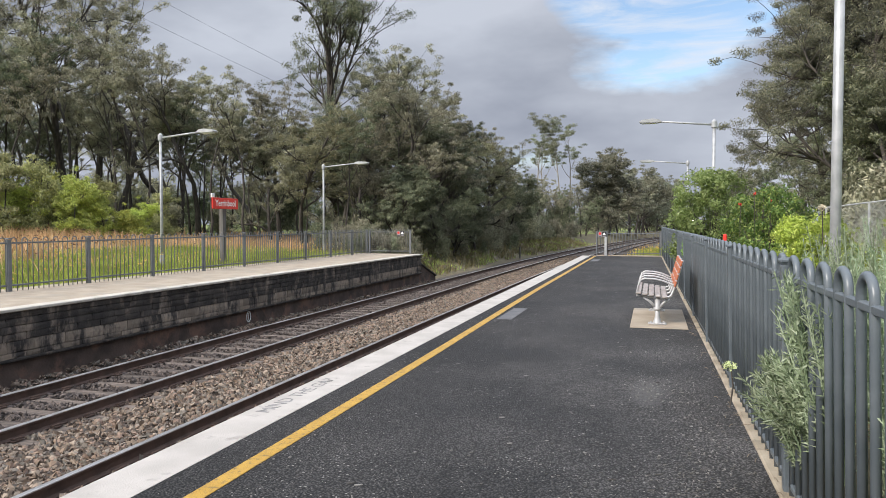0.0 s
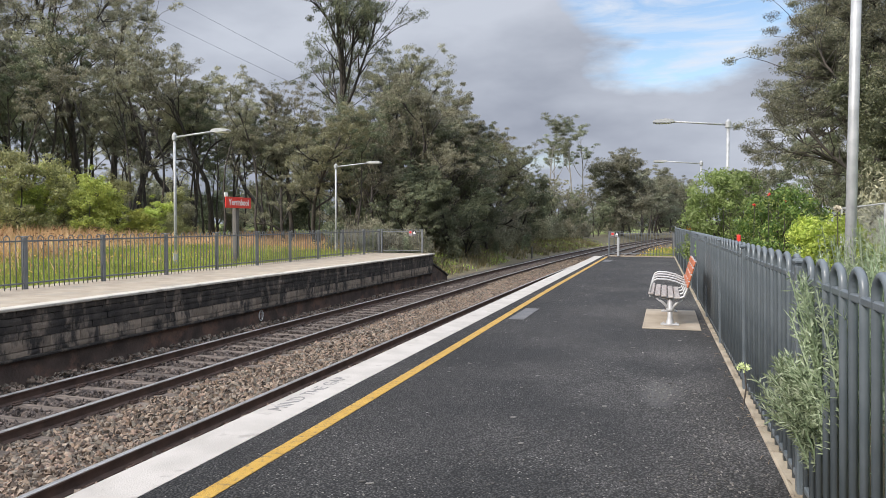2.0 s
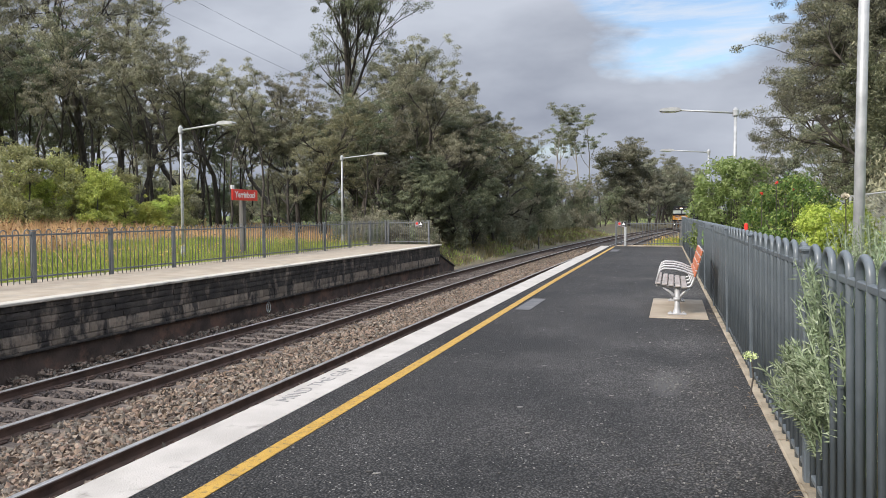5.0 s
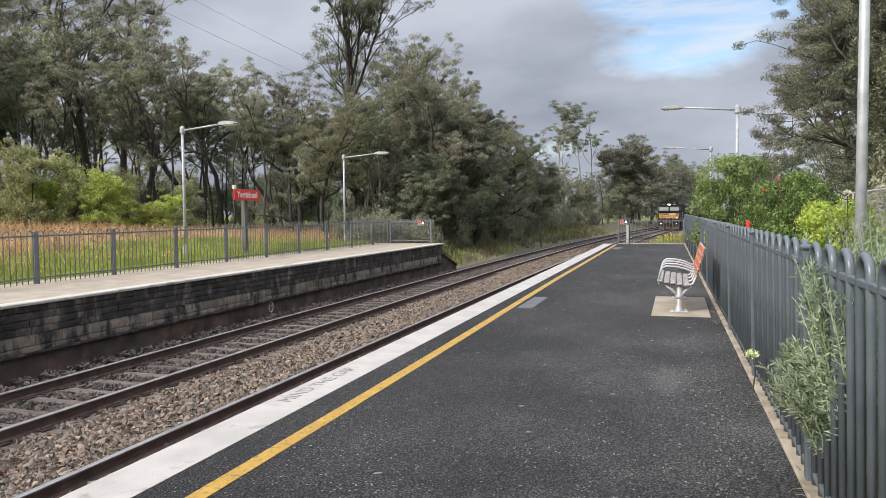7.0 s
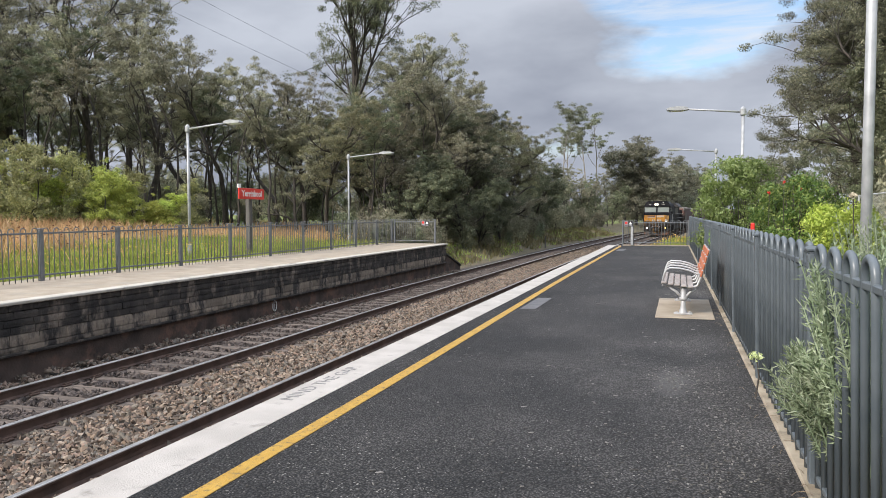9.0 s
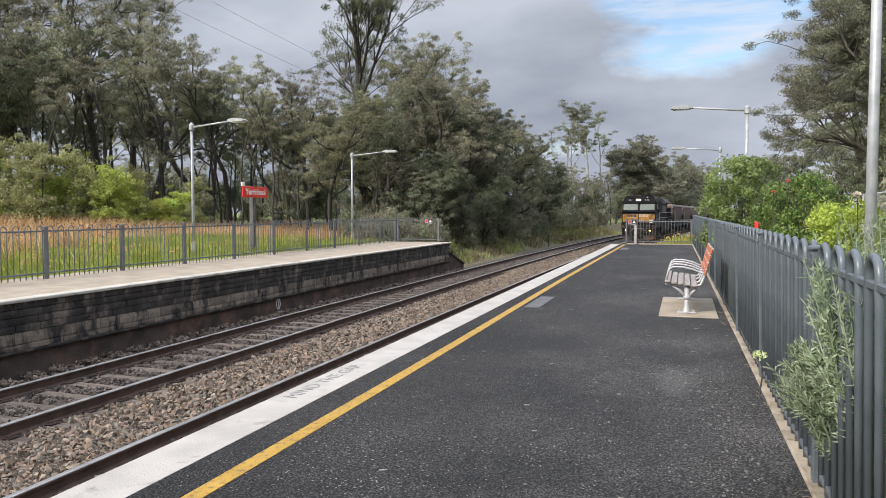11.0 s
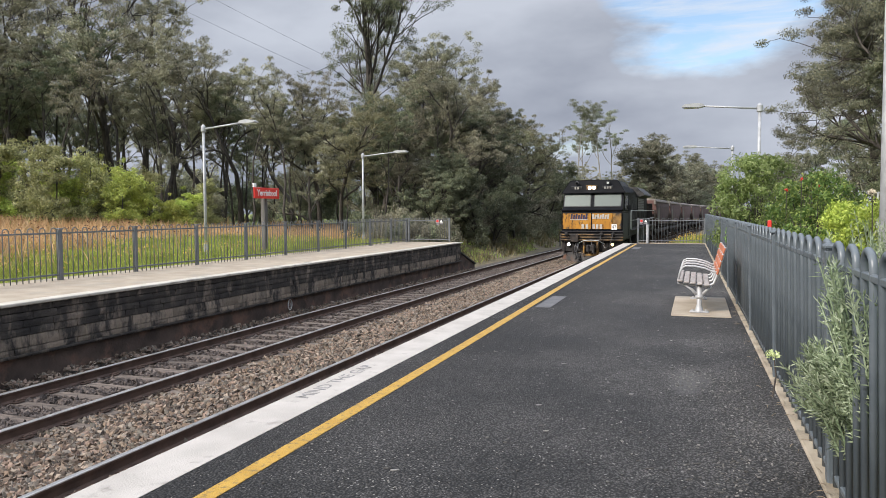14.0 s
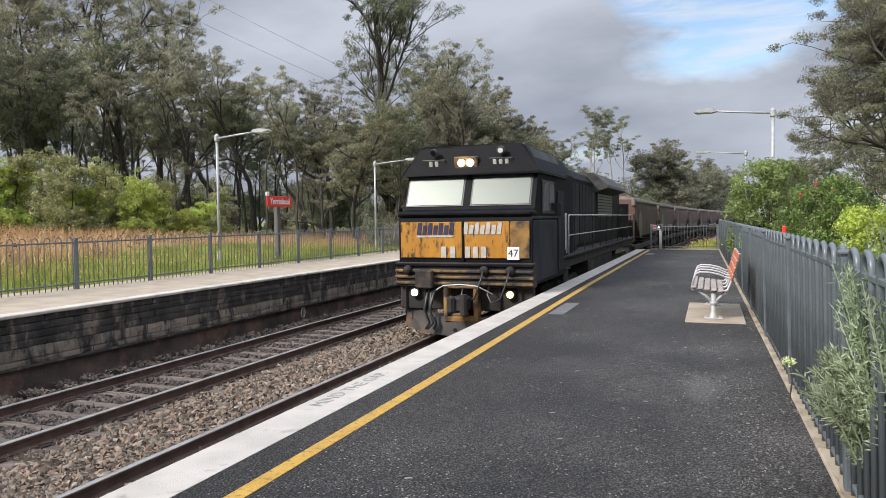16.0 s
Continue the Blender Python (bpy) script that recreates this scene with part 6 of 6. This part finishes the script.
def wagon():
    L = WAGON_LEN - 0.9
    base = thing("hopper_wagon", pose(0, 0, 0), "dirty brown covered hopper wagon with a pale roof edge", "wagon", "hopper wagons in the train")
    # body: rounded sides, sloping in to the chutes at the ends
    prof = [(-1.36, 1.55), (-1.42, 2.1), (-1.42, 2.9), (-1.36, 3.22), (-1.2, 3.36), (1.2, 3.36), (1.36, 3.22), (1.42, 2.9), (1.42, 2.1), (1.36, 1.55)]
    n = len(prof)
    rows = [(0.35, 1.0, 2.35), (0.36, 1.0, 2.3), (2.1, 1.0, 1.05), (L - 2.1, 1.0, 1.05), (L - 0.36, 1.0, 2.3), (L - 0.35, 1.0, 2.35)]
    s = Shape()
    vs, fs = [], []
    for y, w, low in rows:
        vs += [(x * w, y, max(z, low) if z < 2.0 else (max(z, low + 0.05))) for x, z in prof]
    for i in range(len(rows) - 1):
        fs += [(i * n + j, i * n + (j + 1) % n, (i + 1) * n + (j + 1) % n, (i + 1) * n + j) for j in range(n)]
    fs += [tuple(range(n - 1, -1, -1)), tuple((len(rows) - 1) * n + j for j in range(n))]
    s.add(vs, fs)
    part("hopper_body", s, HOPPER, base, smooth=False)
    for e in (0.33, L - 0.33):
        part("end_sheet", Shape().box((0, e, 2.85), (2.76, 0.05, 1.0), 0.02), HOPPER_RED, base, "faded oxide end sheet")
        for x in (-1.3, 1.3):
            part("end_bracket", Shape().box((x, e, 3.22), (0.16, 0.5, 0.36), 0.03), HOPPER_PALE, base, "pale corner bracket")
            part("end_post", Shape().box((x, e, 2.0), (0.09, 0.09, 1.3), 0.01), GRIME_FLAT, base)
        part("end_platform", Shape().box((0, e - (0.3 if e < 1 else -0.3), 1.15), (2.6, 1.0, 0.12), 0.02), GRIME_FLAT, base)
    part("roof_cover", Shape().prism([(-1.28, 3.34), (-1.2, 3.46), (-0.5, 3.56), (0.5, 3.56), (1.2, 3.46), (1.28, 3.34)], "y", 0.5, L - 0.5), HOPPER_PALE, base, "pale dusty roof cover")
    for sx in (-1, 1):
        part("top_rail", Shape().box((sx * 1.39, L / 2, 3.26), (0.09, L - 0.8, 0.10), 0.02), HOPPER_PALE, base)
        part("side_sill", Shape().box((sx * 1.34, L / 2, 1.05), (0.12, L - 0.2, 0.24), 0.02), GRIME_FLAT, base)
        for y in (2.2, L / 2, L - 2.2):
            part("chute", Shape().box((sx * 0.6, y, 0.78), (0.7, 1.0, 0.6), 0.05), GRIME_FLAT, base)
    part("side_mark", Shape().prism([(2.2 + 0.75 * math.cos(a), 2.15 + 0.68 * math.sin(a)) for a in [2 * math.pi * i / 18 for i in range(18)]], "x", 1.415, 1.432), surface("faded green emblem", (0.11, 0.11, 0.085), (0.17, 0.165, 0.125), 0.75, scale=2, fine=30, bump=0.1, c3=(0.12, 0.1, 0.085), c3_amount=0.42), base, "faded pale green oval")
    for yc in (1.9, L - 1.9):
        bg = part("bogie", Shape().box((-1.0, yc, 0.52), (0.16, 2.3, 0.3), 0.05).box((1.0, yc, 0.52), (0.16, 2.3, 0.3), 0.05).box((0, yc, 0.6), (2.0, 0.4, 0.3), 0.03), GRIME_FLAT, base)
        for dy in (-0.85, 0.85):
            part("wheelset", Shape().tube([(-0.80, yc + dy, 0.45), (-0.68, yc + dy, 0.45)], 0.45, 18).tube([(0.68, yc + dy, 0.45), (0.80, yc + dy, 0.45)], 0.45, 18).tube([(-0.7, yc + dy, 0.45), (0.7, yc + dy, 0.45)], 0.08, 8), RUST, bg)
    part("coupler", Shape().box((0, -0.2, 0.8), (0.24, 0.9, 0.24), 0.03).box((0, L + 0.2, 0.8), (0.24, 0.9, 0.24), 0.03), GRIME_FLAT, base)
    return base


LOCO = locomotive()
# the body stands a little lower than drawn, above the nose sill
for ob in LOCO.children_recursive:
    if ob.name.split(".")[0] != "lettering":
        for v in ob.data.vertices:
            v.co.z = min(v.co.z, 1.6 + (v.co.z - 1.6) * 0.957)
WAGON = wagon()
WAGONS = [WAGON] + [copy_thing(WAGON, pose(0, 0, 0)) for i in range(11)]


# ---- grass, flowers and small things ----
def blades(name, label, spots, height, width, material, seed, lean=0.35, category="grass"):
    """Thin upright blades at the places given (x, y, z)."""
    rng = np.random.default_rng(seed)
    p = np.array(spots)
    n = len(p)
    a = rng.uniform(0, 2 * np.pi, n)
    side = np.stack([np.cos(a), np.sin(a), np.zeros(n)], 1)
    h = (height * rng.uniform(0.45, 1.2, n))[:, None]
    w = (width * rng.uniform(0.6, 1.4, n))[:, None]
    tilt = rng.normal(0, lean, (n, 3))
    tilt[:, 2] = 1
    v = np.stack([p - side * w / 2, p + side * w / 2, p + tilt * h * [0.55, 0.55, 0.62] + side * w * 0.35, p + tilt * h, p + tilt * h * [0.55, 0.55, 0.62] - side * w * 0.35], 1).reshape(-1, 3)
    me = bpy.data.meshes.new(name)
    me.from_pydata(v.tolist(), [], [tuple(range(5 * i, 5 * i + 5)) for i in range(n)])
    me.materials.append(material)
    return tagged(new(name, me), label, category, kind="stuff")


def scatter(n, seed, x0, x1, y0, y1, keep=None, tuft=6, spread=0.12, track=False):
    rng = np.random.default_rng(seed)
    out = []
    while len(out) < n:
        x, y = rng.uniform(x0, x1), rng.uniform(y0, y1)
        if track:
            x += bend(y)
        if keep and not keep(x, y, rng):
            continue
        for k in range(tuft):
            u, v = x + rng.normal(0, spread), y + rng.normal(0, spread)
            out.append((u, v, ground_z(u, v) - 0.02))
    return out


def patchy(s, cut):
    return lambda x, y, rng: noise.noise((x * s, y * s, 3.0)) + rng.uniform(-0.25, 0.25) > cut


blades("dry_grass", "tall dry orange grass across the field", scatter(52000, 71, -60, -18.5, 9, 54, lambda x, y, rng: noise.noise((x * 0.1, y * 0.1, 3.0)) + rng.uniform(-0.25, 0.25) > -0.25 + 0.35 * max(0.0, (x + 23) / 4.5)), 0.62, 0.035, GRASS_DRY, 72)
blades("dry_grass", "sparse dry grass among the green near the fence", scatter(1500, 73, -25, -15, 6, 40, patchy(0.3, 0.0)), 0.55, 0.022, GRASS_DRY, 74)
blades("green_grass", "green field grass behind the opposite platform", scatter(34000, 75, -22, -13.3, 6, 36), 0.30, 0.022, GRASS_BLADE, 76)
blades("green_grass", "green grass past the platform's end", scatter(9000, 77, -2.6, 3.0, 34.3, 48, None, 6, 0.1, True), 0.4, 0.025, GRASS_BLADE, 78)
blades("dry_grass", "rough dry grass on the bank beside the curve", scatter(9000, 79, -17, -11.0, 32.5, 100, patchy(0.25, -0.15), 6, 0.15, True), 0.45, 0.04, BANK_GRASS, 80)
blades("green_grass", "rough green grass on the bank beside the curve", scatter(6000, 81, -20, -11.0, 32.5, 105, patchy(0.22, -0.1), 6, 0.15, True), 0.3, 0.035, GRASS_BLADE, 82)
blades("green_grass", "low grass fringe along the back of the opposite platform", scatter(5000, 83, -13.6, -13.15, 6, 31), 0.2, 0.02, GRASS_BLADE, 84)


def flowers(name, label, spots, size, material, seed):
    rng = np.random.default_rng(seed)
    c = np.array(spots)
    me = leaf_mesh(name, c, np.full(len(c), size), 7, size * 1.6, size * 1.1, material, rng, 0.0, 0.6)
    return tagged(new(name, me), label, "flowers", kind="stuff")


def lifted(spots, lo, hi, seed):
    rng = random.Random(seed)
    return [(x, y, z + rng.uniform(lo, hi)) for x, y, z in spots]


flowers("yellow_flowers", "small yellow wildflowers in the field grass", lifted(scatter(900, 85, -21, -13.4, 8, 34, patchy(0.2, -0.05), 2, 0.3), 0.25, 0.6, 1), 0.022, FLOWER_YELLOW, 86)
flowers("yellow_flowers", "thick yellow wildflowers past the platform's end", lifted(scatter(420, 87, -2.4, 2.6, 37.5, 47, None, 2, 0.2, True), 0.3, 0.62, 2), 0.026, FLOWER_YELLOW, 88)
flowers("brown_seed_heads", "dark seed heads above the dry grass", lifted(scatter(500, 89, -30, -17, 12, 26, None, 2, 0.3), 0.55, 0.95, 3), 0.025, leafy("seed head", (0.07, 0.03, 0.02), (0.12, 0.05, 0.03), (0.2, 0.09, 0.05)), 90)


def ramp():
    """Timber-edged ramp that runs down from the opposite platform's end."""
    base = thing("end_ramp", pose(FAR_EDGE - 0.9, FAR_END, 0.0), "dark sloping ramp down from the opposite platform's end", "ramp", kind="structure")
    part("slope", Shape().prism([(0, -0.35), (0, -1.3), (2.6, -1.3), (2.6, -1.12)], "x", -0.9, 0.7), WALL_BASE, base)
    for x in (-0.9, 0.7):
        part("edge_board", Shape().tube([(x, 0, -0.3), (x, 2.6, -1.05)], 0.06, 6), GRIME_FLAT, base)


ramp()
mark = thing("trackside_post", pose(-10.9 + bend(58), 58, ground_z(-10.9 + bend(58), 58)), "short weathered timber post beside the far track", "post")
part("stake", Shape().tube([(0, 0, -0.1), (0, 0, 0.95), (0, 0, 1.0)], [0.06, 0.06, 0.03], 8), POST_WOOD, mark)


def cable(label, a, b, sag):
    pts = [Vector(a).lerp(Vector(b), i / 16) - Vector((0, 0, sag * 4 * (i / 16) * (1 - i / 16))) for i in range(17)]
    solid("power_cable", Shape().tube(pts, 0.02, 5), SIGN_BLACK, "thin black overhead cable against the sky", "cable", "overhead cables")


for dx, dz in ((0, 0), (2, -4.6)):
    cable("", (-80.9, 95 + dx, 40.1 + dz), (-43.0, 116.4, 19.2 + dz * 0.55), 0.3)


pole = thing("power_pole", pose(-43.0, 116.4, ground_z(-43.0, 116.4)), "tall dark timber power pole among the far trees", "pole")
part("shaft", Shape().tube([(0, 0, -0.3), (0, 0, 9.0), (0, 0, 18.4)], [0.20, 0.17, 0.14], 10), POST_WOOD, pole, smooth=True)


def mesh_fence():
    base = thing("mesh_fence", pose(0, 0, 0), "grey wire mesh fence climbing behind the garden", "fence")
    a, b = Vector((5.2, 25.0, 0.3)), Vector((9.6, 19.0, 0.9))
    for i in range(6):
        p = a.lerp(b, i / 5)
        part("post", Shape().tube([tuple(p), tuple(p + Vector((0, 0, 1.7)))], 0.03, 8), GALV, base)
    part("top_rail", Shape().tube([tuple(a + Vector((0, 0, 1.68))), tuple(b + Vector((0, 0, 1.68)))], 0.025, 8), GALV, base)
    w = Shape()
    d = b - a
    n = 110
    for i in range(n):
        for s in (-1, 1):
            u0, u1 = i / n, i / n + s * 1.6 / d.length
            if 0 <= u1 <= 1:
                w.tube([tuple(a + d * u0 + Vector((0, 0, 0.05))), tuple(a + d * u1 + Vector((0, 0, 1.65)))], 0.004, 3, caps=False)
    part("wire_mesh", w, GALV, base)


mesh_fence()


def litter():
    """Pale chips and dead leaves strewn on the asphalt, thicker by the kerb."""
    rng = np.random.default_rng(97)
    s = Shape()
    spots = []
    for i in range(560):
        y = 2.6 + 26 * rng.random() ** 1.6
        spots.append((fence_x(y) - 0.12 - 3.0 * rng.random() ** 1.5, y, 0.003 + 0.011 * rng.random() ** 2.5))
    # crumbling patches where the top course has worn away
    for cx, cy, sx, sy, n in ((-0.02, 6.6, 0.11, 0.30, 130), (0.30, 6.3, 0.13, 0.5, 150), (0.28, 4.3, 0.16, 0.45, 170), (0.36, 5.2, 0.12, 0.5, 110), (-0.55, 4.6, 0.35, 0.4, 80)):
        for i in range(n):
            spots.append((cx + rng.normal(0, sx), cy + rng.normal(0, sy), rng.uniform(0.002, 0.0065)))
    for x, y, r in spots:
        if x < -2.3 or x > fence_x(y) - 0.1:
            continue
        a = rng.uniform(0, 6.28)
        pts = [(x + r * (1 + 0.4 * math.sin(5 * t + a)) * math.cos(t) * 1.5, y + r * math.sin(t + a)) for t in [k * 1.2566 for k in range(5)]]
        s.prism(pts, "z", 0.001, 0.005 + rng.uniform(0, 0.004))
    solid("litter", s, surface("pale chip", (0.09, 0.085, 0.08), (0.21, 0.20, 0.185), 0.8, scale=9, fine=50, bump=0.1, island=True, vary=0.5), "pale chips and crumbs strewn on the asphalt", "litter", kind="stuff")
    t = Shape()
    for i in range(60):
        y = 3.0 + 9 * rng.random()
        x = fence_x(y) - 0.10 + rng.normal(0, 0.04)
        a, ln = rng.uniform(0, 6.28), rng.uniform(0.03, 0.10)
        t.tube([(x, y, 0.026), (x + ln * math.cos(a) * 0.5, y + ln * math.sin(a) * 0.5, 0.034), (x + ln * math.cos(a), y + ln * math.sin(a), 0.027)], 0.002, 4)
    solid("dead_twigs", t, surface("dry twig", (0.16, 0.12, 0.08), (0.28, 0.22, 0.15), 0.9, scale=9, fine=50, bump=0.1), "dead twigs and stalks along the kerb", "litter", kind="stuff")


litter()
for i, (x, y, h) in enumerate(((2.0, 6.6, 1.85), (2.15, 6.9, 1.95), (2.3, 6.5, 1.8), (2.5, 6.9, 1.75))):
    st = thing("dry_stalk", pose(x, y, 0.05), "bare forked dry stalk above the lavender", "plant", "dry garden stalks")
    part("stalk", Shape().tube([(0, 0, 0), (0.03, 0, h * 0.7), (0.08 * (1 if i % 2 else -1), 0.02, h)], [0.008, 0.006, 0.003], 5).tube([(0.03, 0, h * 0.7), (-0.06, 0.03, h * 0.9)], [0.005, 0.002], 4), surface("dry stalk", (0.25, 0.2, 0.15), (0.36, 0.3, 0.24), 0.9, scale=9, fine=50, bump=0.1), st)


# ---- pieces of the opposite platform's face ----
build_block_courses()


# ---- what moves ----
def front_y(t):
    """Where the locomotive's front stands at t: an even run of about 10 m a second."""
    return 13.95 + 10.45 * (16.0 - t)


def rail_pose(y, length):
    """A vehicle with its front at y, riding on the curve of the near track."""
    a, b = y + 3.0, y + length - 3.0
    pa, pb = Vector((NEAR_C + bend(a), a, 0)), Vector((NEAR_C + bend(b), b, 0))
    d = (pb - pa).normalized()
    p = pa - d * 3.0
    return pose(p.x, p.y, RAIL_Z - fall(y + length / 2), 0, 0, -math.degrees(math.atan2(d.x, d.y)))


def motions():
    times = [i * 0.5 for i in range(33)]
    walk(LOCO, [(t, rail_pose(front_y(t), LOCO_LEN)) for t in times])
    for i, w in enumerate(WAGONS):
        walk(w, [(t, rail_pose(front_y(t) + LOCO_LEN + 0.5 + WAGON_LEN * i, WAGON_LEN - 0.9)) for t in times])


motions()
